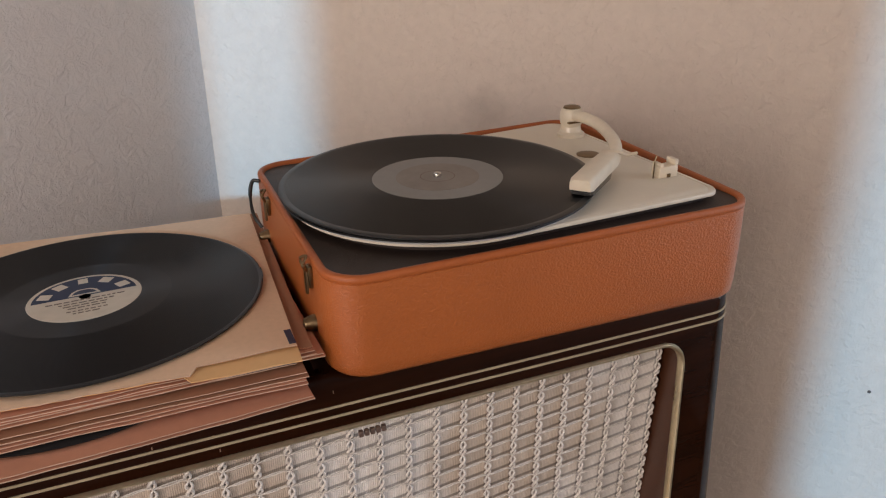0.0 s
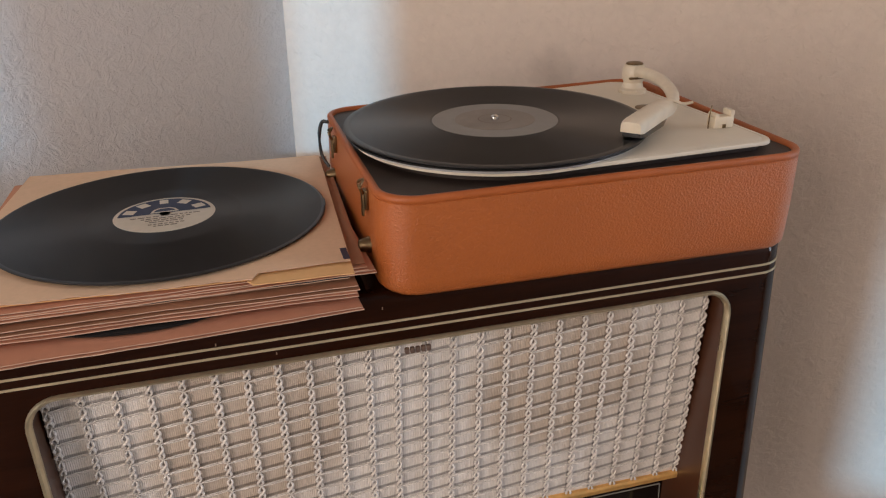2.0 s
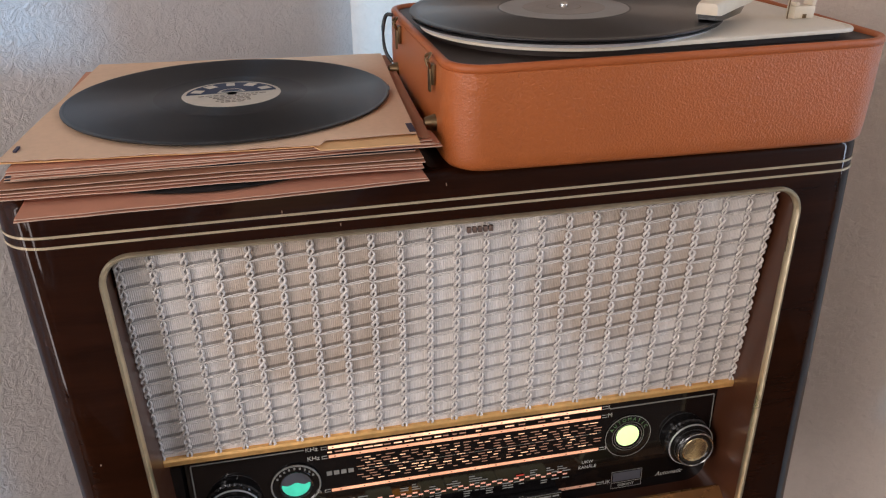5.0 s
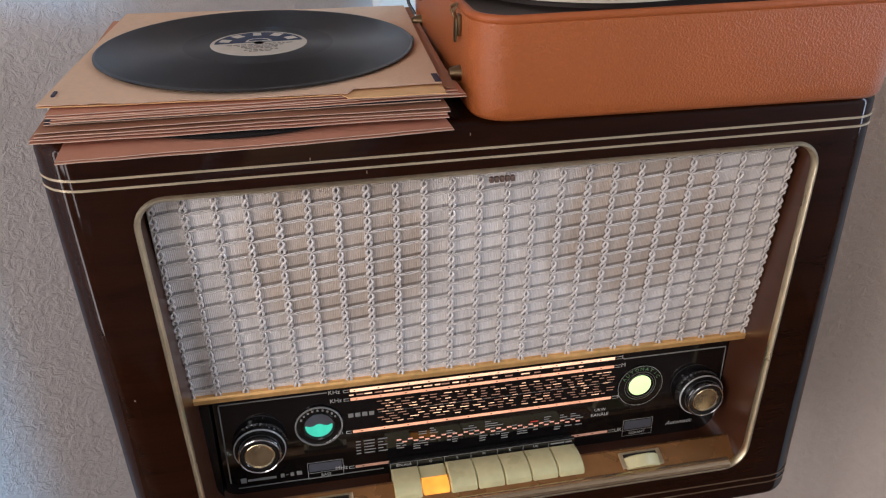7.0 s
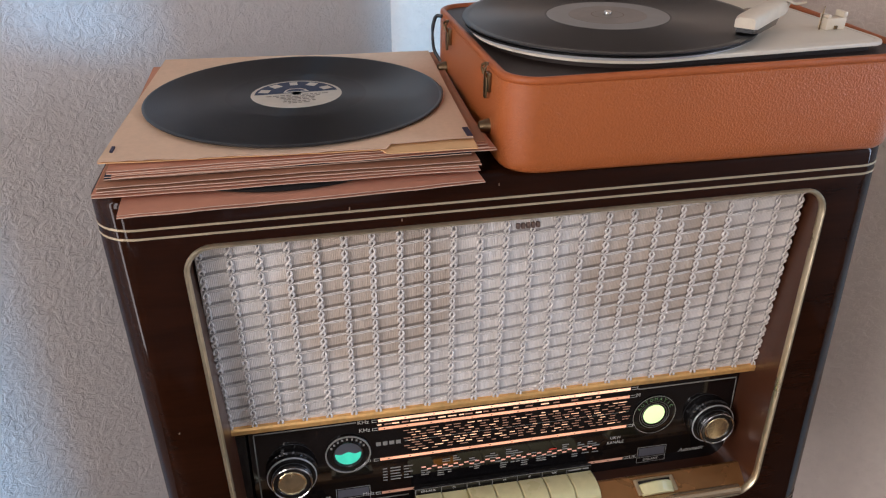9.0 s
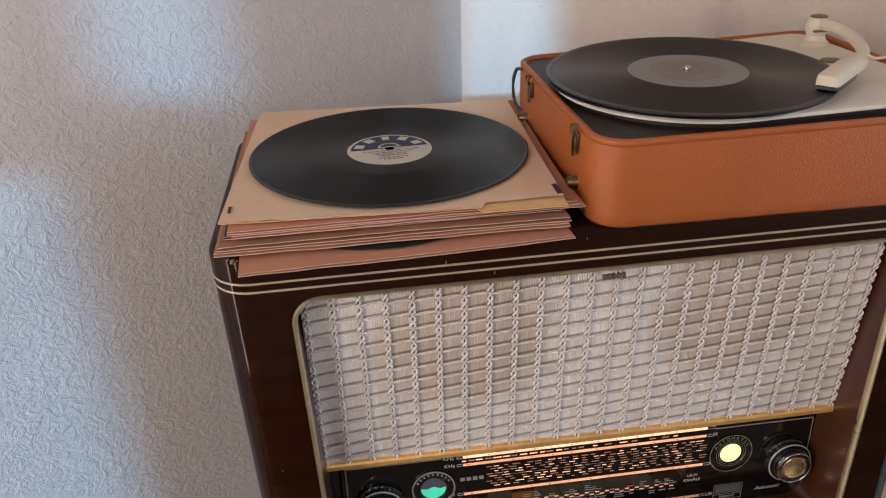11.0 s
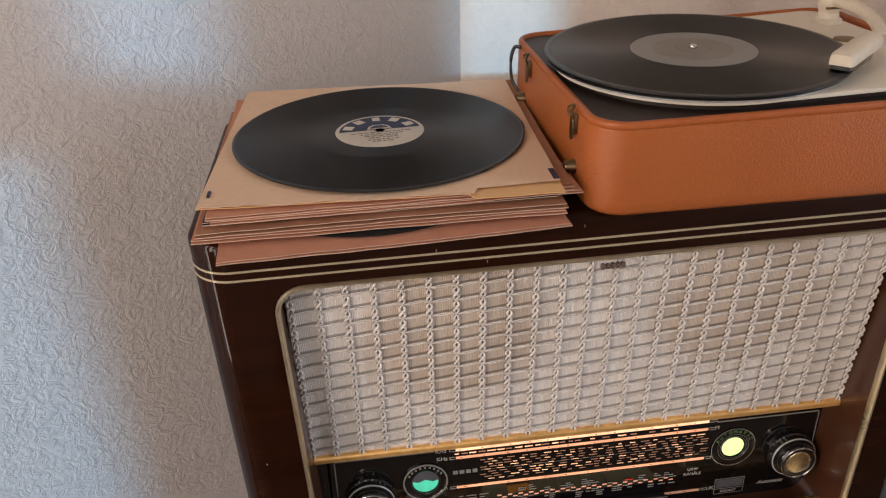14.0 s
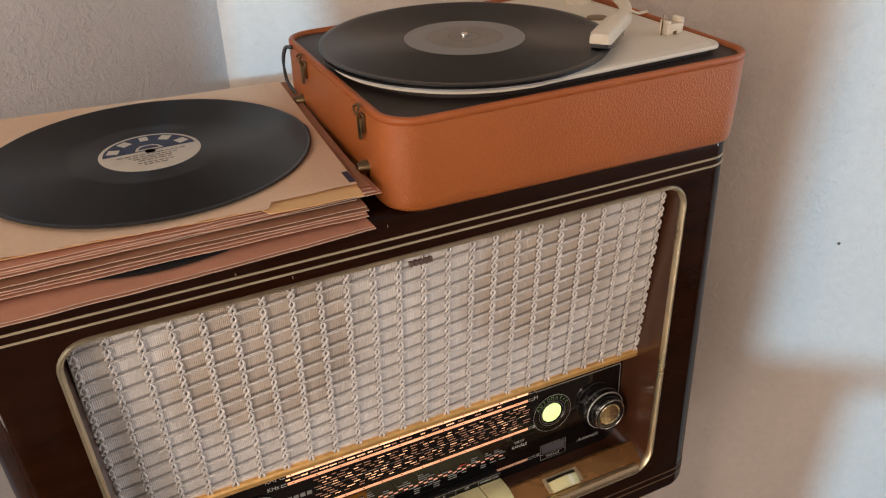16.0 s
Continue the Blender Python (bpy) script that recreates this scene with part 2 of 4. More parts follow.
def cloth_material():
    """Woven speaker cloth: fine ribs, two round areas browned in front of the speakers."""
    m = material("speaker_cloth", (0.83, 0.765, 0.70), rough=0.9, vary=0.07, vary_scale=14, fine=0.10, fine_scale=420, rough_vary=0.02, spec=0.2)
    nt = m.node_tree
    b = nt.nodes["Principled BSDF"]
    base = b.inputs["Base Color"].links[0].from_socket
    tc = nt.nodes.new("ShaderNodeTexCoord")
    bands = []
    for direction, scale in (("X", 430.0), ("Z", 520.0)):
        w = nt.nodes.new("ShaderNodeTexWave")
        w.bands_direction = direction
        w.inputs["Scale"].default_value, w.inputs["Distortion"].default_value, w.inputs["Detail"].default_value = scale / 2.0, 0.6, 1.0
        w.inputs["Detail Scale"].default_value = 3.0
        nt.links.new(tc.outputs["Object"], w.inputs["Vector"])
        bands.append(w.outputs["Fac"])
    add = nt.nodes.new("ShaderNodeMath")
    add.operation = "MULTIPLY_ADD"
    nt.links.new(bands[1], add.inputs[0])
    add.inputs[1].default_value = 0.6
    nt.links.new(bands[0], add.inputs[2])
    bn = nt.nodes.new("ShaderNodeBump")
    bn.inputs["Strength"].default_value, bn.inputs["Distance"].default_value = 0.6, 0.0005
    nt.links.new(add.outputs[0], bn.inputs["Height"])
    nt.links.new(bn.outputs[0], b.inputs["Normal"])
    rib = nt.nodes.new("ShaderNodeMapRange")
    rib.inputs["To Min"].default_value, rib.inputs["To Max"].default_value = 0.93, 1.05
    nt.links.new(bands[0], rib.inputs["Value"])
    # open gaps in the weave beside the cords, with the cords' shade darkened in
    split = nt.nodes.new("ShaderNodeSeparateXYZ")
    nt.links.new(tc.outputs["Object"], split.inputs[0])

    def calc(op, a, c=0.0, e=None):
        k = nt.nodes.new("ShaderNodeMath")
        k.operation = op
        for idx, val in enumerate((a, c, e)):
            if val is None:
                continue
            if isinstance(val, float):
                k.inputs[idx].default_value = val
            else:
                nt.links.new(val, k.inputs[idx])
        return k.outputs[0]

    def gap_shade(coord, floor_to, low_v, near, far):
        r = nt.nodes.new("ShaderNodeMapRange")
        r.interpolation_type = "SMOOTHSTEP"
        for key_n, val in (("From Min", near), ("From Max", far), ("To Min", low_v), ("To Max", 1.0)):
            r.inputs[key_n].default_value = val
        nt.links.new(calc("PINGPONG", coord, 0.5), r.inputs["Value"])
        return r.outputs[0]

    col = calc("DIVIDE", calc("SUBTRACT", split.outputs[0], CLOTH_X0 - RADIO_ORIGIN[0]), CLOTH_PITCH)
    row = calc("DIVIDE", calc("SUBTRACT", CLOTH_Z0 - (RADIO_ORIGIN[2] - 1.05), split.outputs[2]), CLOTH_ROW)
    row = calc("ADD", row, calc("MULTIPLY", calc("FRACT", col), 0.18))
    gaps = calc("MULTIPLY", gap_shade(col, 0, 0.50, 0.05, 0.13), gap_shade(row, 0, 0.47, 0.05, 0.14))
    # each cell of the weave has its own tone
    cell = nt.nodes.new("ShaderNodeCombineXYZ")
    nt.links.new(calc("FLOOR", col), cell.inputs[0])
    nt.links.new(calc("FLOOR", row), cell.inputs[1])
    chance = nt.nodes.new("ShaderNodeTexWhiteNoise")
    chance.noise_dimensions = "2D"
    nt.links.new(cell.outputs[0], chance.inputs["Vector"])
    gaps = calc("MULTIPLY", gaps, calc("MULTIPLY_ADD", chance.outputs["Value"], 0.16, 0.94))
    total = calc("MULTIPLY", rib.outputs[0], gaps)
    stain = None
    wn2 = nt.nodes.new("ShaderNodeTexNoise")
    wn2.inputs["Scale"].default_value = 22.0
    nt.links.new(tc.outputs["Object"], wn2.inputs["Vector"])
    for cx, cz, r in ((-0.031, -0.068, 0.080), (0.222, -0.062, 0.080)):
        wob = nt.nodes.new("ShaderNodeVectorMath")
        wob.operation = "MULTIPLY_ADD"
        nt.links.new(wn2.outputs["Color"], wob.inputs[0])
        wob.inputs[1].default_value = (0.03, 0.0, 0.03)
        d = nt.nodes.new("ShaderNodeVectorMath")
        d.operation = "DISTANCE"
        sep = nt.nodes.new("ShaderNodeVectorMath")
        sep.operation = "MULTIPLY"
        sep.inputs[1].default_value = (1, 0, 1)
        nt.links.new(tc.outputs["Object"], sep.inputs[0])
        nt.links.new(sep.outputs[0], wob.inputs[2])
        nt.links.new(wob.outputs[0], d.inputs[0])
        d.inputs[1].default_value = (cx - RADIO_ORIGIN[0] + 0.015, 0, cz - (RADIO_ORIGIN[2] - 1.05) + 0.015)
        rr = nt.nodes.new("ShaderNodeMapRange")
        rr.inputs["From Min"].default_value, rr.inputs["From Max"].default_value = r - 0.016, r + 0.012
        rr.inputs["To Min"].default_value, rr.inputs["To Max"].default_value = 0.0, 1.0
        nt.links.new(d.outputs["Value"], rr.inputs["Value"])
        mu = nt.nodes.new("ShaderNodeMath")
        mu.operation = "MULTIPLY"
        nt.links.new(stain, mu.inputs[0]) if stain else None
        mu.inputs[0].default_value = 1.0
        nt.links.new(rr.outputs[0], mu.inputs[1])
        stain = mu.outputs[0]
    tint = nt.nodes.new("ShaderNodeMix")
    tint.data_type = "RGBA"
    tint.inputs["A"].default_value, tint.inputs["B"].default_value = (0.74, 0.66, 0.58, 1), (1, 1, 1, 1)
    nt.links.new(stain, tint.inputs["Factor"])
    mul = nt.nodes.new("ShaderNodeVectorMath")
    mul.operation = "MULTIPLY"
    nt.links.new(base, mul.inputs[0])
    nt.links.new(tint.outputs["Result"], mul.inputs[1])
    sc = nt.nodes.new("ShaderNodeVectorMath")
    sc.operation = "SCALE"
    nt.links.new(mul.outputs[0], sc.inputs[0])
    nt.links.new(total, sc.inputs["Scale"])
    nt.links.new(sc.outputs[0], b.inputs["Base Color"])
    return m


RADIO_ORIGIN = Vector((0.0935, 0.55, 0.668))
CLOTH_X0, CLOTH_PITCH, CLOTH_ROW, CLOTH_Z0 = -0.163, 0.513 / 23, 0.199 / 14, -0.0056
CLOTH = cloth_material()
CORD = material("silvery_cord", (0.73, 0.665, 0.60), rough=0.24, vary=0.12, vary_scale=60, fine=0.35, fine_scale=700, bump=0.5, bump_scale=900.0)

# ---- mesh helpers ----
ORIGIN = {}


def thing(name, origin, label, category, group=""):
    ob = new(name)
    ob.location = origin
    ob.empty_display_size = 0.02
    ORIGIN[ob.name] = Vector(origin)
    return tagged(ob, label, category, group)


def part(name, bm, mat, parent, label="", smooth=30):
    """One mesh, modelled in the world's coordinates, under a thing or a part."""
    me = bpy.data.meshes.new(name)
    bmesh.ops.recalc_face_normals(bm, faces=bm.faces[:])
    bm.to_mesh(me)
    bm.free()
    origin = ORIGIN[parent.name] if parent else Vector()
    me.transform(Matrix.Translation(-origin))
    me.materials.append(mat)
    if smooth:
        me.shade_smooth()
        me.set_sharp_from_angle(angle=radians(smooth))
    ob = new(name, me)
    ob.parent = parent
    ORIGIN[ob.name] = origin
    if label:
        ob["label"] = label
    return ob


def xf(bm, m):
    bmesh.ops.transform(bm, matrix=m, verts=bm.verts[:])
    return bm


def box(x0, x1, y0, y1, z0, z1, bevel=0.0, segments=2):
    bm = bmesh.new()
    bmesh.ops.create_cube(bm, size=1, matrix=Matrix.Translation(((x0 + x1) / 2, (y0 + y1) / 2, (z0 + z1) / 2)) @ Matrix.Diagonal((x1 - x0, y1 - y0, z1 - z0, 1)))
    if bevel:
        bmesh.ops.bevel(bm, geom=bm.edges[:], offset=bevel, segments=segments, affect="EDGES", profile=0.6)
    return bm


def rounded_rect(x0, x1, y0, y1, r, n=8):
    """Counter-clockwise outline: points with outward normals."""
    pts = []
    for cx, cy, a0 in ((x1 - r, y1 - r, 0), (x0 + r, y1 - r, 90), (x0 + r, y0 + r, 180), (x1 - r, y0 + r, 270)):
        for i in range(n + 1):
            a = radians(a0 + 90 * i / n)
            pts.append((cx + r * math.cos(a), cy + r * math.sin(a), math.cos(a), math.sin(a)))
    return pts


def loops_mesh(loops, cap_first=False, cap_last=False, closed=True):
    """Skins a list of equally long loops of 3D points."""
    bm = bmesh.new()
    rows = [[bm.verts.new(p) for p in loop] for loop in loops]
    n = len(rows[0])
    for a, b in zip(rows, rows[1:]):
        for i in range(n if closed else n - 1):
            j = (i + 1) % n
            bm.faces.new((a[i], a[j], b[j], b[i]))
    if cap_first:
        bm.faces.new(rows[0][::-1])
    if cap_last:
        bm.faces.new(rows[-1])
    return bm


def lathe(profile, n=64, m=None, cap=True, flute=0, flute_depth=0.0, flute_rows=()):
    """Turns (radius, height) round z; flutes on the rows named."""
    loops = []
    for k, (r, h) in enumerate(profile):
        loop = []
        for i in range(n):
            a = 2 * math.pi * i / n
            rr = r - (flute_depth * (0.5 + 0.5 * math.cos(flute * a)) if k in flute_rows else 0)
            loop.append((rr * math.cos(a), rr * math.sin(a), h))
        loops.append(loop)
    bm = loops_mesh(loops, cap, cap)
    return xf(bm, m) if m else bm


def tube(points, rx, rz=None, n=8, closed=False, up=Vector((0, 0, 1)), taper=None):
    """A round or oval bar along a path."""
    rz = rz or rx
    pts = [Vector(p) for p in points]
    loops = []
    for i, p in enumerate(pts):
        a = pts[i - 1] if (i or closed) else p
        c = pts[(i + 1) % len(pts)] if (i < len(pts) - 1 or closed) else p
        d = (c - a).normalized()
        side = d.cross(up)
        if side.length < 1e-4:
            side = d.cross(Vector((0, 1, 0)))
        side.normalize()
        top = side.cross(d).normalized()
        k = taper(i / (len(pts) - 1)) if taper else 1
        loops.append([p + side * (k * rx * math.cos(t)) + top * (k * rz * math.sin(t)) for t in [2 * math.pi * j / n for j in range(n)]])
    if closed:
        loops.append(loops[0])
        bm = bmesh.new()
        rows = [[bm.verts.new(p) for p in loop] for loop in loops[:-1]]
        m = len(rows)
        for i in range(m):
            a, b = rows[i], rows[(i + 1) % m]
            for j in range(n):
                bm.faces.new((a[j], a[(j + 1) % n], b[(j + 1) % n], b[j]))
        return bm
    return loops_mesh(loops, True, True)


def smooth_path(points, n=6):
    """Catmull-Rom through the points."""
    p = [Vector(q) for q in points]
    p = [2 * p[0] - p[1]] + p + [2 * p[-1] - p[-2]]
    out = []
    for i in range(1, len(p) - 2):
        a, b, c, d = p[i - 1:i + 3]
        for k in range(n):
            t = k / n
            out.append(0.5 * (2 * b + (c - a) * t + (2 * a - 5 * b + 4 * c - d) * t * t + (3 * b - a - 3 * c + d) * t ** 3))
    out.append(p[-2])
    return out


def merge(bms):
    out = bmesh.new()
    for b in bms:
        me = bpy.data.meshes.new("tmp")
        b.to_mesh(me)
        b.free()
        out.from_mesh(me)
        bpy.data.meshes.remove(me)
    return out


def quads(rects, v):
    """Flat rectangles (x0, x1, s0, s1) in the radio's front frame at depth v."""
    bm = bmesh.new()
    for x0, x1, s0, s1 in rects:
        bm.faces.new([bm.verts.new(p) for p in ((x0, v, s0), (x1, v, s0), (x1, v, s1), (x0, v, s1))])
    return xf(bm, FRONT)


def lettering(words, size, m, depth=0.0001):
    """Words in the built-in font as a mesh; they lie in x and y of m."""
    cu = bpy.data.curves.new("words", "FONT")
    cu.body, cu.size, cu.align_x, cu.align_y, cu.extrude, cu.resolution_u = words, size, "CENTER", "CENTER", depth, 2
    ob = bpy.data.objects.new("words", cu)
    me = bpy.data.meshes.new_from_object(ob)
    bm = bmesh.new()
    bm.from_mesh(me)
    bpy.data.objects.remove(ob)
    bpy.data.curves.remove(cu)
    bpy.data.meshes.remove(me)
    return xf(bm, m)


def on_dial(x, s, v=0.0562, turn=0.0):
    return FRONT @ Matrix.Translation((x, v, s)) @ Matrix.Rotation(radians(90), 4, "X") @ Matrix.Rotation(radians(turn), 4, "Z")


def structure(name, bm, mat, label):
    return tagged(part(name, bm, mat, None, smooth=0), label, kind="structure")


# ---- room ----
def wall_slab(a, b, thick, z0, z1, holes=()):
    """An upright slab from a to b in plan, thickness to its outer side, with rectangular holes (u0, u1, z0, z1)."""
    d = (b - a)
    length = d.length
    d = d.normalized()
    out = Vector((d.y, -d.x))
    us = sorted({0.0, length, *[h[0] for h in holes], *[h[1] for h in holes]})
    zs = sorted({z0, z1, *[h[2] for h in holes], *[h[3] for h in holes]})

    def hole(u, z):
        return any(h[0] < u < h[1] and h[2] < z < h[3] for h in holes)
    bm = bmesh.new()
    cache = {}

    def vert(i, j, k):
        if (i, j, k) not in cache:
            p = a + d * us[i] + out * (thick * k)
            cache[i, j, k] = bm.verts.new((p.x, p.y, zs[j]))
        return cache[i, j, k]
    solid = {(i, j): not hole((us[i] + us[i + 1]) / 2, (zs[j] + zs[j + 1]) / 2) for i in range(len(us) - 1) for j in range(len(zs) - 1)}
    for (i, j), s in solid.items():
        if not s:
            continue
        for k in (0, 1):
            bm.faces.new((vert(i, j, k), vert(i + 1, j, k), vert(i + 1, j + 1, k), vert(i, j + 1, k)))
        for di, dj, e in ((-1, 0, ((i, j), (i, j + 1))), (1, 0, ((i + 1, j), (i + 1, j + 1))), (0, -1, ((i, j), (i + 1, j))), (0, 1, ((i, j + 1), (i + 1, j + 1)))):
            if not solid.get((i + di, j + dj), False):
                bm.faces.new((vert(*e[0], 0), vert(*e[1], 0), vert(*e[1], 1), vert(*e[0], 1)))
    return bm


# unseen openings, cut to shape the sun patches, corner streaks and fill
LIGHT_OPENINGS = {"window_1": [(0.860, 0.993, 0.70, 1.53), (1.015, 1.115, 1.605, 2.25), (1.295, 1.468, 1.60, 2.25)],
           "window_2": [(2.095, 2.9, 1.275, 2.25), (2.245, 2.9, 0.70, 1.250)], "window_4": [(0.10, 0.28, 0.04, 2.15), (0.50, 0.75, 0.85, 2.15)]}
# added opening out of view, there only to hold a cool fill lamp
FILL_OPENING = (0.25, 1.0, 0.9, 2.1)
holes = [h for hs in LIGHT_OPENINGS.values() for h in hs]
structure("wall_left", wall_slab(CORNER, P_L, 0.1, 0, ROOM_H), WALL, "beige wall with crinkled stucco texture beside the radio")
structure("wall_right", wall_slab(P_R, CORNER, 0.1, 0, ROOM_H, [FILL_OPENING]), WALL_R, "beige wall with fine stucco texture behind the radio")
MARK = Matrix.Translation((0.7475, 0.5235, 0.842)) @ Matrix.Rotation(radians(-36.5), 4, "Z") @ Matrix.Rotation(radians(90), 4, "X")
part("wall_mark", lathe([(0.0022, 0.0), (0.0020, 0.0006), (0.0006, 0.0009)], 12, MARK), MARK_MAT, scene.objects["wall_right"], "small dark spot")
structure("wall_window", wall_slab(P_L, P_B, 0.06, 0, ROOM_H, holes), PLASTER, "unseen wall added with openings that shape the light on the corner")
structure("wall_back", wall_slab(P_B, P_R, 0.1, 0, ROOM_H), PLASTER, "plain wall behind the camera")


def polygon_slab(points, z0, z1):
    return loops_mesh([[(p.x, p.y, z0) for p in points], [(p.x, p.y, z1) for p in points]], True, True)


grow = [CORNER + Vector((0, 0.2)), P_L + Vector((-0.2, 0.02)), P_B + Vector((0, -0.2)), P_R + Vector((0.2, 0))]
structure("floor", polygon_slab(grow, -0.05, 0.0), FLOOR, "brown wooden floor")
structure("ceiling", polygon_slab(grow, ROOM_H, ROOM_H + 0.05), PLASTER, "plain grey-brown ceiling out of view")

WOUT = Vector((WDIR.y, -WDIR.x))
for wname, hs in LIGHT_OPENINGS.items():
    for u0, u1, z0, z1 in hs:
        # area lamp put in each added opening to fill the room
        lamp = new("window_light", bpy.data.lights.new("window_light", "AREA"))
        lamp.data.shape, lamp.data.size, lamp.data.size_y = "RECTANGLE", u1 - u0, z1 - z0
        lamp.data.energy, lamp.data.color = OPENING_POWER * (u1 - u0) * (z1 - z0) * (0.03 if u0 > 2.1 else 0.13 if u0 > 2 else 1.0 if u0 < 0.6 else 1.0), OPENING_TINT
        p = P_L + WDIR * ((u0 + u1) / 2) - WOUT * 0.01
        eye = Vector((p.x, p.y, (z0 + z1) / 2))
        lamp.matrix_world = look(eye, eye - Vector((WOUT.x, WOUT.y, 0)))
        # slim casing on the room side, outside the opening
    u0, u1 = min(h[0] for h in hs), max(h[1] for h in hs)
    z0, z1 = min(h[2] for h in hs), max(h[3] for h in hs)
    casing = []
    for ua, ub, za, zb in ((u0 - 0.05, u0, z0 - 0.05, z1 + 0.05), (u1, u1 + 0.05, z0 - 0.05, z1 + 0.05), (u0, u1, z1, z1 + 0.05), (u0, u1, z0 - 0.05, z0)):
        a, c = P_L + WDIR * ua - WOUT * 0.02, P_L + WDIR * ub - WOUT * 0.02
        casing.append(wall_slab(a, c, 0.018, za, zb))
    structure(wname, merge(casing), FRAME_WHITE, "white casing added round an unseen light opening")

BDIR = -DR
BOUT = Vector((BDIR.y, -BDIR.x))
u0, u1, z0, z1 = FILL_OPENING
# added area lamp that brightens the opposite wall
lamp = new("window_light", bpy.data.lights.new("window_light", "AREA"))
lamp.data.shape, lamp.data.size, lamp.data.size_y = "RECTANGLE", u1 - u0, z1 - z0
lamp.data.energy, lamp.data.color = OPENING_POWER * (u1 - u0) * (z1 - z0) * 1.4, FILL_TINT
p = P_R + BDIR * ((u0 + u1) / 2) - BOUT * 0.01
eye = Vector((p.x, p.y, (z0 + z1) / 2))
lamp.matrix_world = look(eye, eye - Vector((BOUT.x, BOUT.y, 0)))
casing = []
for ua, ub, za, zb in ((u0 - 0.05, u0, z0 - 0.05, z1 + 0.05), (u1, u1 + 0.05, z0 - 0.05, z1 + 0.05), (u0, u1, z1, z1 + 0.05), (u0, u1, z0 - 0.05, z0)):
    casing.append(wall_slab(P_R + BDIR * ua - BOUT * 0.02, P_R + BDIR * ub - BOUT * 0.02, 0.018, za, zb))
structure("window_3", merge(casing), FRAME_WHITE, "white casing added round an unseen light opening")

# ---- side table under the radio ----
table = thing("side_table", (0.0935, 0.57, 0.0), "dark wooden side table carrying the radio", "table")
part("tabletop", box(-0.19, 0.372, 0.437, 0.70, 0.630, 0.655, 0.005), TABLE, table)
part("apron", box(-0.16, 0.342, 0.465, 0.68, 0.56, 0.629), TABLE, table)
for lx in (-0.15, 0.334):
    for ly in (0.475, 0.67):
        part("leg", loops_mesh([[(lx + sx * w, ly + sy * w, z) for sx, sy in ((-1, -1), (1, -1), (1, 1), (-1, 1))] for z, w in ((0, 0.011), (0.558, 0.019))], True, True), TABLE, table)

# ---- radio ----
XL, XR, YB, RC = -0.2315, 0.4170, 0.70, 0.032
ZB = 0.676
radio = thing("tube_radio", RADIO_ORIGIN, "dark varnished walnut tube radio with cloth grille and lit dial", "radio")


def plan_outline(n=10):
    """Cabinet outline from above: rounded front corners, small back radii; (x, y, nx, ny, weight of the lean)."""
    pts = []
    y0 = 0.422
    for cx, cy, a0, r in ((XR - 0.012, YB - 0.012, 0, 0.012), (XL + 0.012, YB - 0.012, 90, 0.012), (XL + RC, y0 + RC, 180, RC), (XR - RC, y0 + RC, 270, RC)):
        for i in range(n + 1):
            a = radians(a0 + 90 * i / n)
            x, y = cx + r * math.cos(a), cy + r * math.sin(a)
            pts.append((x, y, math.cos(a), math.sin(a), max(0.0, min(1.0, (YB - y) / (YB - y0)))))
    return pts


PLAN = plan_outline()


def cabinet_loop(z, inset):
    return [(x - nx * inset, y - ny * inset + w * SLOPE * (z - 1.05), z) for x, y, nx, ny, w in PLAN]


OPEN = (-0.170, 0.356, -0.3265, 0.001, 0.022)   # opening: x0, x1, s0, s1, corner radius
RT = 0.008
levels = [(ZB, RT)] + [(ZB + RT - RT * math.cos(a), RT - RT * math.sin(a)) for a in (radians(30), radians(60), radians(90))]
zl, zh = ZB + RT, TOP - RT
levels += [(TOP - RT + RT * math.sin(a), RT - RT * math.cos(a)) for a in (0.0, radians(22), radians(45), radians(68), radians(90))]
bm = bmesh.new()
rows = [[bm.verts.new(p) for p in cabinet_loop(z, ins)] for z, ins in levels]
n = len(PLAN)
front_i = 3 * 11 - 1  # last point of the front left arc
front_j = front_i + 1
for k, (a, b) in enumerate(zip(rows, rows[1:])):
    for i in range(n):
        j = (i + 1) % n
        if i == front_i and abs(levels[k][0] - zl) < 1e-6:
            corners = (a[i], a[j], b[j], b[i])
            continue
        bm.faces.new((a[i], a[j], b[j], b[i]))
bm.faces.new(rows[0][::-1])
bm.faces.new(rows[-1])
# the front panel round the opening
op = rounded_rect(OPEN[0], OPEN[1], OPEN[2], OPEN[3], OPEN[4], 8)
ring = [bm.verts.new(FRONT @ Vector((x, 0, s))) for x, s, _, _ in op]
quad = [corners[2], corners[3], corners[0], corners[1]]   # top right, top left, bottom left, bottom right
m9 = 9
for c in range(4):
    for i in range(8):
        bm.faces.new((quad[c], ring[c * m9 + i], ring[c * m9 + i + 1]))
    d = (c + 1) % 4
    bm.faces.new((quad[c], ring[c * m9 + 8], ring[(d * m9) % 36], quad[d]))
cabinet = part("cabinet", bm, WOOD, radio, "glossy dark walnut cabinet with rounded corners", smooth=35)

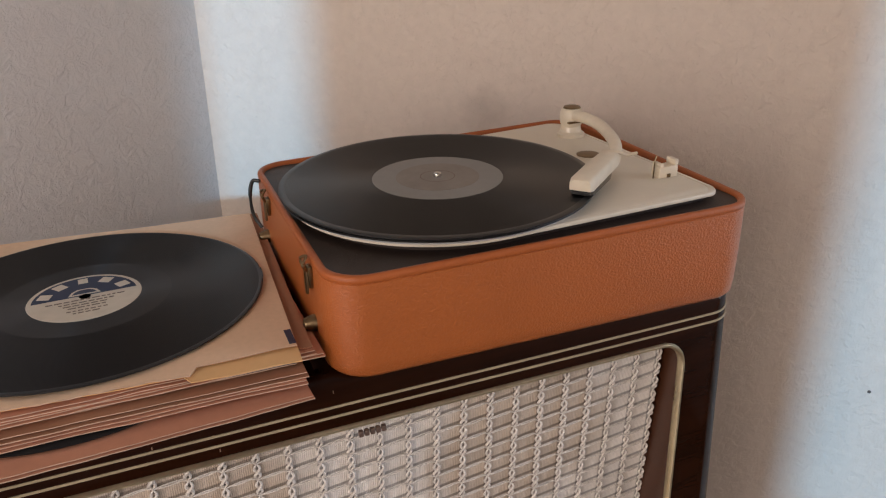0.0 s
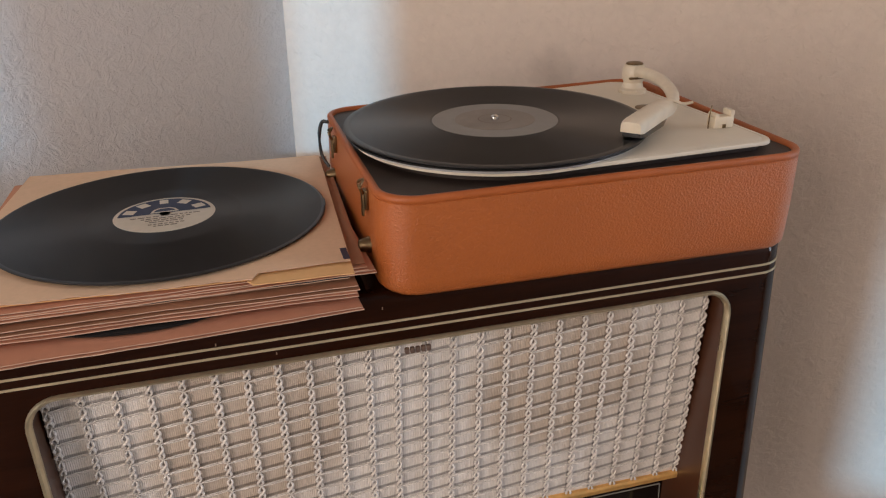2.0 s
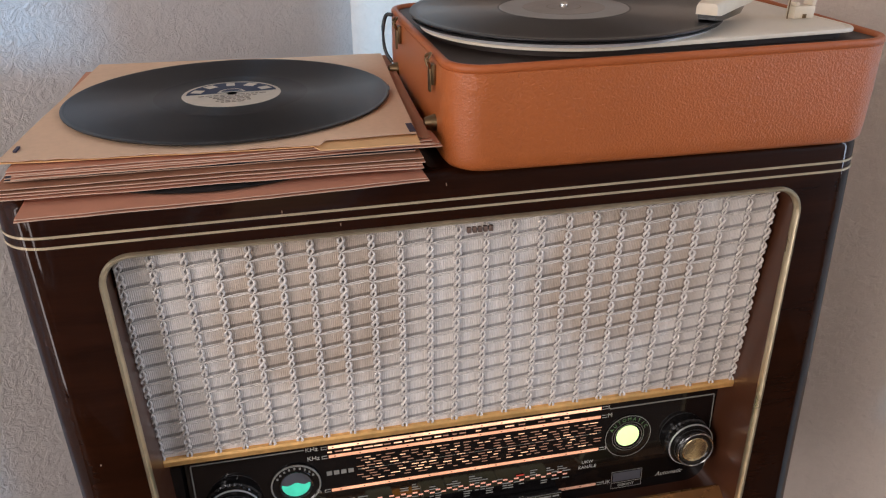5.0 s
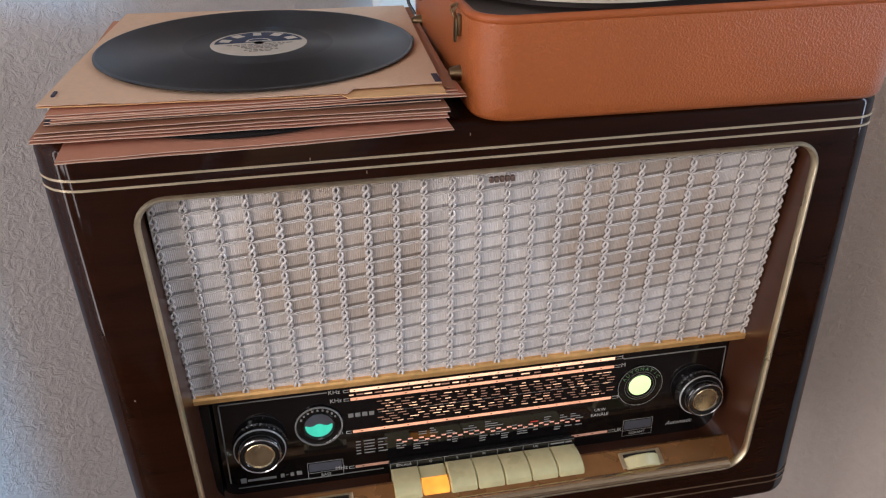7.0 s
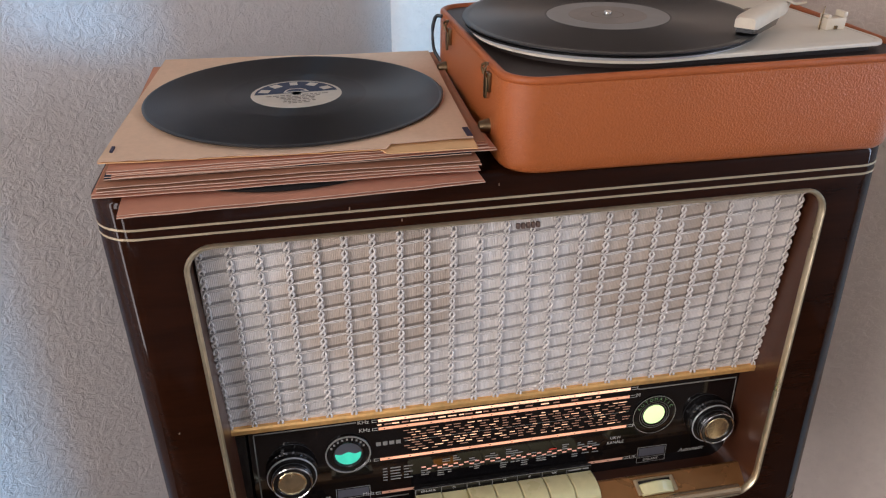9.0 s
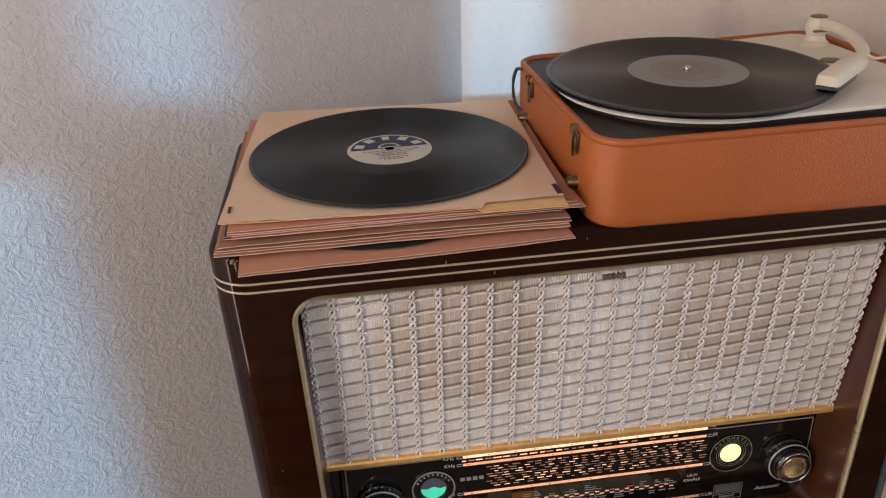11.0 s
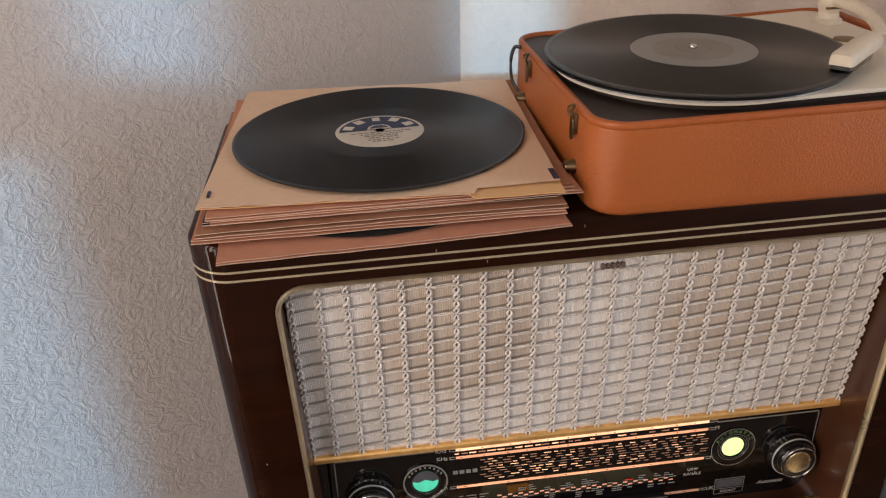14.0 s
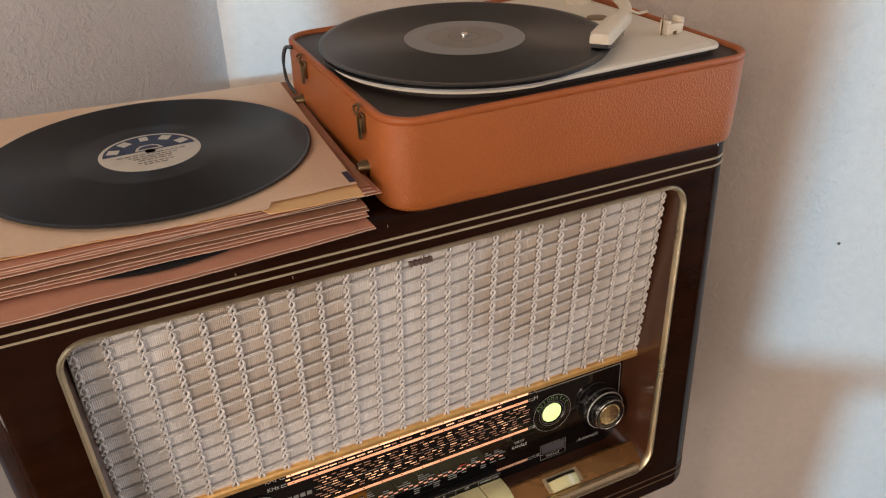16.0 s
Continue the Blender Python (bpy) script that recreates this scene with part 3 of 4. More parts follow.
reveal_loops = [[FRONT @ Vector((x - nx * ins, v, s - ns * ins)) for x, s, nx, ns in op] for v, ins in ((0.0, 0.0), (0.02, 0.001), (0.066, 0.002))]
part("opening_reveal", loops_mesh(reveal_loops, False, True), REVEAL, radio, "brown inner wood of the front opening", smooth=40)
part("front_trim", tube([FRONT @ Vector((x, 0.0018, s)) for x, s, _, _ in rounded_rect(OPEN[0] - 0.001, OPEN[1] + 0.001, OPEN[2], OPEN[3], 0.023, 8)],
                        0.0023, 0.0042, 10, True, up=Vector((0, 1, 0))), BRASS, radio, "worn brass trim round the opening")
part("lower_lip", tube([FRONT @ Vector((x, 0.002, OPEN[2] + 0.0045)) for x in np.linspace(OPEN[0] + 0.018, OPEN[1] - 0.016, 12)], 0.0058, 0.0050, 12), LIP, radio, "shiny metal lip below the keys")


def inlay(z, h, i0, i1):
    """A thin brass line that follows the cabinet."""
    idx = list(range(i0, i1 + 1))
    loops = []
    for dz, off in ((0, -0.0003), (0, 0.0004), (h, 0.0004), (h, -0.0003)):
        full = cabinet_loop(z + dz, -off)
        loops.append([full[i % n] for i in idx])
    return loops_mesh(loops, closed=False)


for z in (1.0673, 1.0600):
    part("brass_line", inlay(z, 0.0017, 18, 46), BRASS_LINE, radio)
for z in (0.7035, 0.6955):
    part("brass_line", inlay(z, 0.0012, 18, 46), DULL_LINE, radio)
for fx in (-0.165, 0.352):
    for fy in (0.45, 0.66):
        part("foot", lathe([(0.011, 0.655), (0.0125, 0.657), (0.013, 0.676)], 20, Matrix.Translation((fx, fy, 0))), BAKELITE, radio)

# small dark emblem on the upper edge of the opening
emblem = part("emblem", xf(merge([box(0.0825 + 0.0041 * i, 0.0861 + 0.0041 * i, -0.0030, 0.001, -0.0062, -0.0016, 0.0012) for i in range(5)]), FRONT), EMBLEM, radio, "small dark metal emblem with five bosses")


# speaker cloth with its cords
def cloth_v(s):
    return 0.019 + 0.022 * (-0.002 - s) / 0.196


X0C, X1C, S0C, S1C = -0.1665, 0.3525, -0.2, -0.001
bm = bmesh.new()
grid = [[bm.verts.new(FRONT @ Vector((x, cloth_v(s) + 0.0006 * noise.noise((x * 14, s * 14, 3)), s))) for x in np.linspace(X0C, X1C, 40)] for s in np.linspace(S0C, S1C, 16)]
for a, b in zip(grid, grid[1:]):
    for i in range(39):
        bm.faces.new((a[i], a[i + 1], b[i + 1], b[i]))
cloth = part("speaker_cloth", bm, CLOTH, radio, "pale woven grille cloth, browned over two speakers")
NCOL, NROW = 24, 14
COLX = [X0C + 0.0035 + (X1C - X0C - 0.006) * i / (NCOL - 1) for i in range(NCOL)]
rng = random.Random(5)
ROWP = (S1C - S0C) / NROW
KNOT = 0.826     # where in its row each knot sits
for ci, cx in enumerate(COLX):
    strands = []
    lean = rng.uniform(-0.001, 0.001)
    jit = [rng.uniform(0.85, 1.15) for _ in range(NROW + 2)]
    for side in (1, -1):
        pts, sizes = [], []
        for r in range(-1, NROW + 1):
            for k in range(10):
                u = k / 10
                s = S1C - ROWP * (r + KNOT - 0.5 + u)
                if not S0C - 0.0005 < s < S1C:
                    continue
                e = math.sin(2 * math.pi * (u - 0.5))
                inside = max(0.0, 1 - (abs(u - 0.5) / 0.43) ** 4)
                pts.append(FRONT @ Vector((cx + lean * (S1C - s) / 0.2 + side * (0.0003 + 0.0019 * inside * jit[r + 1]) * e, cloth_v(s) - 0.0008 - 0.0016 * inside - side * 0.0006 * math.cos(2 * math.pi * u), s)))
                sizes.append(0.45 + 0.75 * inside * jit[r + 1])
        strands.append(tube(pts, 0.00095, n=6, up=Vector((1, 0, 0)), taper=lambda f, sz=sizes: sz[min(len(sz) - 1, int(f * (len(sz) - 1) + 0.5))]))
    part("cord", merge(strands), CORD, cloth)
for r in range(NROW):
    strands = []
    s0 = S1C - ROWP * (r + (KNOT + 0.5) % 1.0)
    for side in (1, -1):
        pts = []
        for i in range(NCOL - 1):
            w = COLX[i + 1] - COLX[i]
            for k in range(6):
                f = k / 6
                spread = side * 0.0010 * math.sin(math.pi * min(1.0, f * 1.15)) ** 0.8 * (1 - 0.45 * f)
                wob_s = 0.0004 * noise.noise((i * 3.1 + f, r * 1.7, side))
                pts.append(FRONT @ Vector((COLX[i] + w * f, cloth_v(s0) - 0.0009 - 0.0004 * side * math.cos(math.pi * f), s0 - 0.0006 + 0.0026 * f + spread + wob_s)))
        strands.append(tube(pts, 0.00058, n=5))
    part("cross_cord", merge(strands), CORD, cloth)

# brass strip below the cloth
prof = [(0.0370, -0.1955), (0.0358, -0.1975), (0.0365, -0.2020), (0.060, -0.2125), (0.062, -0.1955)]
part("brass_strip", xf(loops_mesh([[(x, v, s) for v, s in prof] for x in (-0.1695, 0.0, 0.18, 0.3555)], True, True), FRONT), GOLD_BAR, radio, "worn golden strip between cloth and dial", smooth=25)

# dial glass
dial = part("dial_glass", xf(box(-0.152, 0.3545, 0.0572, 0.064, -0.345, -0.211, 0.0012, 1), FRONT), GLASS_BLACK, radio, "glossy black dial glass with lit scales")
DV = 0.0568
line = []
for x0, x1, s0, s1 in ((-0.146, -0.050, -0.2205, -0.2192), (0.238, 0.347, -0.2238, -0.2222), (-0.1466, -0.1454, -0.310, -0.2205), (0.3464, 0.3476, -0.322, -0.2238),
                       (-0.140, -0.002, -0.3177, -0.3165), (0.186, 0.340, -0.3287, -0.3275)):
    line.append((x0, x1, s0, s1))
for one in line:
    part("frame_line", quads([one], DV), PRINT_DIM, dial)
for k, (s, mt) in enumerate(((-0.221, AMBER_HOT), (-0.2307, AMBER), (-0.268, AMBER), (-0.3105, AMBER_DIM))):
    part("scale_strip", quads([(-0.029, 0.229, s - 0.0016, s + 0.0016)], DV), mt, dial, "amber lit tuning scale")
    for i in range(12):
        x = -0.022 + 0.0215 * i + rng.uniform(-0.004, 0.004)
        part("scale_tick", quads([(x, x + 0.0016, s - 0.0005, s + 0.0005)], DV - 0.0002), GLASS_BLACK, dial)
    for one in ((-0.035, -0.030, s + 0.0010, s + 0.0016), (-0.035, -0.030, s - 0.0016, s - 0.0010), (-0.0352, -0.0346, s - 0.0016, s + 0.0016),
                                 (0.230, 0.236, s + 0.0010, s + 0.0016), (0.230, 0.236, s - 0.0016, s - 0.0010)):
        part("scale_bracket", quads([one], DV), PRINT, dial)
# unreadable station names: small bars in slanting rows
bright, dim = [], []
for k in range(9):
    s = -0.2365 - 0.0031 * k
    x = -0.005 + 0.004 * (k % 3)
    while x < 0.224:
        w = rng.uniform(0.004, 0.0085)
        (bright if rng.random() < 0.24 else dim).append((x, x + w, s - 0.0005, s + 0.0003))
        x += w + rng.uniform(0.0010, 0.010)
for k in range(1):
    x = -0.03
    while x < 0.2:
        w = rng.uniform(0.004, 0.009)
        (bright if rng.random() < 0.3 else dim).append((x, x + w, -0.2266, -0.2253))
        x += w + rng.uniform(0.001, 0.014 if x > 0.07 else 0.003)
part("station_print", quads(bright, DV), AMBER_HOT, dial, "small lit bars of station names")["kind"] = "stuff"
part("station_print", quads(dim, DV), AMBER_DIM, dial, "small dim bars of station names")["kind"] = "stuff"
part("rule", quads([(-0.004, 0.23, -0.2492, -0.2489)], DV - 0.0001), PRINT_DIM, dial)
low, dots = [], []
for k in range(34):
    x = 0.012 + 0.0055 * k
    s = -0.2850 - 0.0038 * k / 34 - (0.0028 if k % 2 else 0.0)
    dots.append((x, x + 0.0045, s - 0.0009, s + 0.0008))
    for side in (1, -1):
        if rng.random() < 0.5:
            for j in range(rng.choice((1, 2, 3))):
                s2 = s + side * (0.0042 + 0.0027 * j)
                low.append((x - 0.0005, x + rng.uniform(0.003, 0.008), s2 - 0.0007, s2 + 0.0006))
part("channel_marks", quads(dots, DV), AMBER_MID, dial, "pinkish lit channel marks")
part("channel_print", quads(low, DV - 0.0001), PRINT_DIM, dial)
for one in ((0.146, 0.154, -0.2853, -0.2838), (0.148, 0.152, -0.3117, -0.3103)):
    part("channel_pointer", quads([one], DV - 0.0003), RED, dial)
part("dial_side", xf(box(-0.1675, -0.1525, 0.050, 0.064, -0.335, -0.214), FRONT), BAKELITE, dial, "black strip beside the dial glass")
legend = []
for k in range(5):
    s = -0.2805 - 0.0036 * k
    legend += [(-0.027, -0.0225, s - 0.0008, s + 0.0006), (-0.0195, -0.0085 + rng.uniform(-0.002, 0.001), s - 0.0008, s + 0.0006), (-0.006, 0.003 - 0.004 * (k % 2), s - 0.0008, s + 0.0006)]
part("legend", quads(legend, DV), PRINT_DIM, dial)
# maker's mark and model name as plain bars
part("makers_mark", quads([(-0.0322 + 0.0065 * k, -0.0274 + 0.0065 * k, -0.2512, -0.2466) for k in range(4)], DV), PRINT_DIM, dial, "four pale plain bars")
part("model_mark", quads([(-0.137, -0.1315, -0.3118, -0.3060), (-0.1305, -0.104, -0.3108, -0.3080), (-0.1000, -0.0965, -0.3110, -0.3065), (-0.0950, -0.0925, -0.3088, -0.3082), (-0.0910, -0.0875, -0.3110, -0.3065), (-0.0850, -0.0800, -0.3108, -0.3060)], DV), PRINT_DIM, dial)
part("name_rule", quads([(-0.004, -0.0005, -0.2490, -0.2486)], DV), PRINT_DIM, dial)
for words, size, x, s, mt in (("KHz", 0.0062, -0.0435, -0.2206, PRINT), ("KHz", 0.0062, -0.0425, -0.2303, PRINT), ("m", 0.0062, -0.0405, -0.2672, PRINT), ("MHz", 0.0062, -0.0425, -0.3095, PRINT),
                              ("L", 0.0062, 0.2375, -0.2206, PRINT), ("M", 0.0062, 0.2385, -0.2303, PRINT), ("K", 0.0058, 0.2375, -0.2678, PRINT), ("UK", 0.0062, 0.2405, -0.3105, PRINT),
                              ("UKW", 0.0050, 0.2185, -0.2815, PRINT), ("KANÄLE", 0.0050, 0.2185, -0.2875, PRINT), ("BASS", 0.0044, -0.0575, -0.3148, PRINT), ("DISKANT", 0.0042, 0.2615, -0.3168, PRINT),
                              ("Automatic", 0.0068, 0.308, -0.3105, PRINT)):
    bm = lettering(words, size, on_dial(x, s, DV))
    if words == "Automatic":
        bm = xf(bm, on_dial(x, s, DV) @ Matrix(((1, 0.35, 0, 0), (0, 1, 0, 0), (0, 0, 1, 0), (0, 0, 0, 1))) @ on_dial(x, s, DV).inverted())
    part("lettering", bm, mt, dial, smooth=0)
for x0, x1, s0, s1 in ((-0.0745, -0.0405, -0.3180, -0.2985), (0.2455, 0.2780, -0.3200, -0.2995)):
    t = 0.0004
    part("panel_line", quads([(x0, x1, s0, s0 + t), (x0, x1, s1 - t, s1), (x0, x0 + t, s0, s1), (x1 - t, x1, s0, s1), (x0, x1, s0 + 0.0066, s0 + 0.0066 + t)], DV), PRINT, dial)
    part("small_window", quads([(x0 + 0.0015, x1 - 0.0015, s0 + 0.0083, s1 - 0.0015)], DV), EYE_DARK, dial)


def disc(x, s, r0, r1, v, n=48, a0=0.0, a1=360.0):
    bm = bmesh.new()
    full = abs(a1 - a0) >= 359.9
    cnt = n if full else n + 1
    ang = [radians(a0 + (a1 - a0) * i / n) for i in range(cnt)]
    outer = [bm.verts.new((x + r1 * math.cos(a), v, s + r1 * math.sin(a))) for a in ang]
    if r0 > 0:
        inner = [bm.verts.new((x + r0 * math.cos(a), v, s + r0 * math.sin(a))) for a in ang]
        for i in range(n):
            j = (i + 1) % cnt
            bm.faces.new((outer[i], outer[j], inner[j], inner[i]))
    else:
        bm.faces.new(outer)
    return xf(bm, FRONT)


def facing(x, s, v):
    """Local z of a turned part points out of the front."""
    return FRONT @ Matrix.Translation((x, v, s)) @ Matrix.Rotation(radians(90), 4, "X")


# tuning eye on one side: dark bezel, green fan
EX, ES = -0.0598, -0.2553
eye = part("tuning_eye", lathe([(0.0222, 0.0), (0.0222, 0.0012), (0.0212, 0.0022), (0.0200, 0.0012), (0.0155, 0.0010), (0.0150, 0.0022), (0.0138, 0.0016), (0.0134, 0.0004)], 56, facing(EX, ES, DV), cap=False), BAKELITE, dial, "round tuning eye, lower part lit green")
part("eye_ring", lathe([(0.0222, 0.0016), (0.0218, 0.0026), (0.0210, 0.0026), (0.0206, 0.0016)], 56, facing(EX, ES, DV), cap=False), PRINT_DIM, eye)
part("eye_window", disc(EX, ES, 0, 0.0136, DV - 0.0004), EYE_DARK, eye)
bm = bmesh.new()
rim = [(0.0126 * math.cos(a), 0.0126 * math.sin(a)) for a in np.linspace(math.pi * 0.98, math.pi * 2.02, 24)]
wave = [(x, 0.0009 + 0.0012 * math.cos(x * 420)) for x in np.linspace(0.0115, -0.0115, 14)]
bm.faces.new([bm.verts.new((EX + x, DV - 0.0008, ES + s)) for x, s in rim + wave])
part("eye_glow", xf(bm, FRONT), GREEN_EYE, eye, "green glow")
for i in range(9):
    a = radians(150 - 15 * i)
    part("eye_print", quads([(EX + 0.0180 * math.cos(a) - 0.0009, EX + 0.0180 * math.cos(a) + 0.0009, ES + 0.0180 * math.sin(a) - 0.0012, ES + 0.0180 * math.sin(a) + 0.0012)], DV - 0.0014), PRINT_DIM, eye)

# automatic indicator on the other
AX, AS = 0.2585, -0.257
lamp_eye = part("indicator", lathe([(0.0238, 0.0), (0.0238, 0.0007), (0.0230, 0.0010), (0.0165, 0.0010), (0.0160, 0.0002)], 56, facing(AX, AS, DV), cap=False), BAKELITE, dial, "round indicator lit yellow green")
for r in (0.0236, 0.0166, 0.0142):
    part("indicator_ring", disc(AX, AS, r - 0.0004, r, DV - 0.0013), PRINT_DIM if r < 0.02 else PRINT, lamp_eye)
part("indicator_glow", lathe([(0.0118, 0.0004), (0.0110, 0.0012), (0.006, 0.0018), (0.0008, 0.0020)], 40, facing(AX, AS, DV)), LIME_EYE, lamp_eye, "yellow green glow")
for i, ch in enumerate("AUTOMATIC"):
    a = radians(152 - 15.5 * i)
    bm = lettering(ch, 0.0052, on_dial(AX + 0.0197 * math.cos(a), AS + 0.0197 * math.sin(a), DV - 0.0013, math.degrees(a) - 90))
    part("lettering", bm, GREEN_PRINT, lamp_eye, smooth=0)


def knob(x, s):
    """Fluted base, narrower black collar with a bright edge, dished cap inside a dark ring."""
    m = facing(x, s, DV)
    k = part("tuning_knob", lathe([(0.0250, 0.0), (0.0250, 0.0025), (0.0240, 0.0035), (0.0240, 0.0085), (0.0228, 0.0098), (0.0200, 0.0100), (0.0196, 0.0165), (0.0186, 0.0176), (0.0150, 0.0176)], 120,
                                  m, flute=30, flute_depth=0.0013, flute_rows=(2, 3)), BAKELITE, dial, "black fluted knob with brushed metal cap")
    part("base_ring", lathe([(0.0236, 0.0090), (0.0233, 0.0101), (0.0226, 0.0101), (0.0224, 0.0092)], 64, m, cap=False), GREY_RIM, k)
    part("knob_ring", lathe([(0.0193, 0.0172), (0.0192, 0.0187), (0.0184, 0.0193), (0.0176, 0.0187), (0.0174, 0.0176)], 64, m, cap=False), CHROME, k, "bright metal ring")
    part("collar", lathe([(0.0174, 0.0178), (0.0166, 0.0186), (0.0142, 0.0183), (0.0136, 0.0176)], 56, m, cap=False), BAKELITE, k, "black inner ring")
    part("knob_cap", lathe([(0.0138, 0.0180), (0.0130, 0.0185), (0.0004, 0.0138)], 14, m @ Matrix.Rotation(0.2, 4, "Z")), KNOB_CAP, k, "faceted golden metal cap", smooth=0)


KNOB_CAP = material("faceted_cap", (0.80, 0.68, 0.42), rough=0.24, metal=0.95, vary=0.35, vary_scale=120, fine=0.2)
knob(-0.1145, -0.2672)
knob(0.3225, -0.2720)

# ledge with thumb wheels
prof = [(0.056, -0.336), (0.0315, -0.3125), (0.028, -0.3115), (0.004, -0.3205), (0.004, -0.328), (0.06, -0.345)]
ledge = part("ledge", xf(loops_mesh([[(x, v, s) for v, s in prof] for x in (-0.168, -0.05, 0.09, 0.22, 0.354)], True, True), FRONT), LEDGE, radio, "bronze coloured ledge below the dial", smooth=25)
for wx in (-0.056, 0.2480):
    w = part("thumb_wheel", lathe([(0.0005, -0.006), (0.0195, -0.006), (0.0205, -0.005), (0.0205, 0.005), (0.0195, 0.006), (0.0005, 0.006)], 64,
                                  FRONT @ Matrix.Translation((wx, 0.0185, -0.3240)) @ Matrix.Rotation(radians(90), 4, "X") @ Matrix.Rotation(radians(35), 4, "X"), flute=40, flute_depth=0.0004, flute_rows=(2, 3)), CREAM_KEY, ledge, "ivory thumb wheel")
    frame_m = FRONT @ Matrix.Translation((wx, 0.0165, -0.3153)) @ Matrix.Rotation(radians(20.5), 4, "X")
    bars = [box(-0.0215, -0.0175, -0.0085, 0.0085, -0.0008, 0.0022, 0.0006, 1), box(0.0175, 0.0215, -0.0085, 0.0085, -0.0008, 0.0022, 0.0006, 1),
            box(-0.0175, 0.0175, 0.0065, 0.0085, -0.0008, 0.0022, 0.0006, 1), box(-0.0175, 0.0175, -0.0085, -0.0065, -0.0008, 0.0022, 0.0006, 1)]
    part("wheel_frame", xf(merge(bars), frame_m), BRASS, ledge)
    part("wheel_slot", xf(box(-0.0175, 0.0175, -0.0065, 0.0065, -0.0008, 0.0006), frame_m), BAKELITE, ledge)

# piano keys
KX, KW = 0.0034, 0.02645


def key(i, pressed=False):
    x0, x1 = KX + KW * i + 0.0004, KX + KW * (i + 1) - 0.0004
    pr = [(0.044, -0.3060), (0.038, -0.3048), (0.031, -0.3040), (0.024, -0.3042), (0.0185, -0.3054), (0.0148, -0.3075), (0.0120, -0.3102), (0.0108, -0.3162), (0.044, -0.3162)]
    if pressed == "top":
        pr = [(0.044, -0.3070), (0.036, -0.3072), (0.0290, -0.3080), (0.0290, -0.3160), (0.044, -0.3160)]
    elif pressed:
        pr = [(0.0288, -0.3080), (0.0240, -0.3086), (0.0180, -0.3100), (0.0138, -0.3125), (0.0118, -0.3155), (0.0112, -0.3185), (0.0288, -0.3185)]
    e = 0.0012
    loops = []
    for x, k in ((x0, 0.0011), (x0 + e, 0), (x1 - e, 0), (x1, 0.0011)):
        loops.append([(x, v + k, s - k - 0.0028) for v, s in pr])
    return xf(loops_mesh(loops, True, True), FRONT)


for i in range(7):
    if i == 1:
        k = part("piano_key", key(i, "top"), CREAM_KEY, radio, "pressed ivory key with a glowing orange front")
        part("lit_front", key(i, True), KEY_GLOW, k, "glowing orange key front")
    else:
        part("piano_key", key(i), CREAM_KEY, radio, "ivory coloured piano key")
part("key_back", xf(box(KX, KX + 7 * KW, 0.0495, 0.056, -0.330, -0.306), FRONT), BAKELITE, radio)
part("key_label_strip", xf(box(KX - 0.001, KX + 7 * KW + 0.001, 0.0460, 0.0490, -0.322, -0.3030, 0.0004, 1), FRONT), BAKELITE, radio)
for i, words in enumerate(("EIN-AUS", "O", "L", "M", "K", "UK", "bars")):
    cx = KX + KW * (i + 0.5)
    if words == "bars":
        part("key_mark", quads([(cx - 0.011, cx + 0.003, -0.3076, -0.3056), (cx + 0.0045, cx + 0.011, -0.3076, -0.3056)], 0.0457), PRINT_DIM, dial)
    else:
        part("lettering", lettering(words, 0.0040, on_dial(cx, -0.3066, 0.0456)), PRINT, dial, smooth=0)
    part("panel_line", quads([(cx - KW / 2, cx + KW / 2, -0.3039, -0.3034), (cx - KW / 2, cx - KW / 2 + 0.0005, -0.3110, -0.3034)], 0.0457), PRINT_DIM, dial)

# scratches and chips on the upper front edge
for x, s, w, h in ((-0.047, 0.0215, 0.0008, 0.0020), (-0.008, 0.0085, 0.0007, 0.0022), (0.068, 0.0315, 0.0006, 0.0022), (-0.203, -0.165, 0.0010, 0.0012)):
    part("chip", xf(box(x, x + w, -0.0004, 0.0004, s, s + h), FRONT), CHIPPED, cabinet)

# the cabinet narrows a little towards its foot; the upper front rises a little at one end
bpy.context.view_layer.update()
for ob in radio.children_recursive:
    if ob.name.split(".")[0] not in ("cabinet", "opening_reveal", "front_trim", "lower_lip", "brass_line", "emblem", "chip"):
        continue
    base = ORIGIN[ob.name]
    for v in ob.data.vertices:
        w = v.co + base
        down = 1.05 - w.z
        toward = min(1.0, max(0.0, (w.x + 0.17) / 0.526))
        edge = min(1.0, max(0.0, (w.x - 0.356) / 0.05))
        shift = 0.033 * (1 - toward) * down + toward * (1 - edge) * (0.003 - 0.031 * down)
        end = min(1.0, max(0.0, (w.x - 0.03) / 0.35)) ** 1.4
        lift = end * min(1.0, max(0.0, (w.z - 0.9) / 0.13)) * min(1.0, max(0.0, (TOP - 0.0079 - w.z) / 0.008))
        v.co.x += shift
        v.co.z += 0.0068 * lift

# ---- record player case ----
CX0, CX1, CY0, CY1 = 0.0690, 0.4085, 0.4110, 0.692
player = thing("record_player", (0.231, 0.551, TOP), "portable record player in a tan leatherette case", "record player")


def case_loop(inset, z, r=0.030):
    return [(x - nx * inset, y - ny * inset, z) for x, y, nx, ny in rounded_rect(CX0, CX1, CY0, CY1, r, 10)]


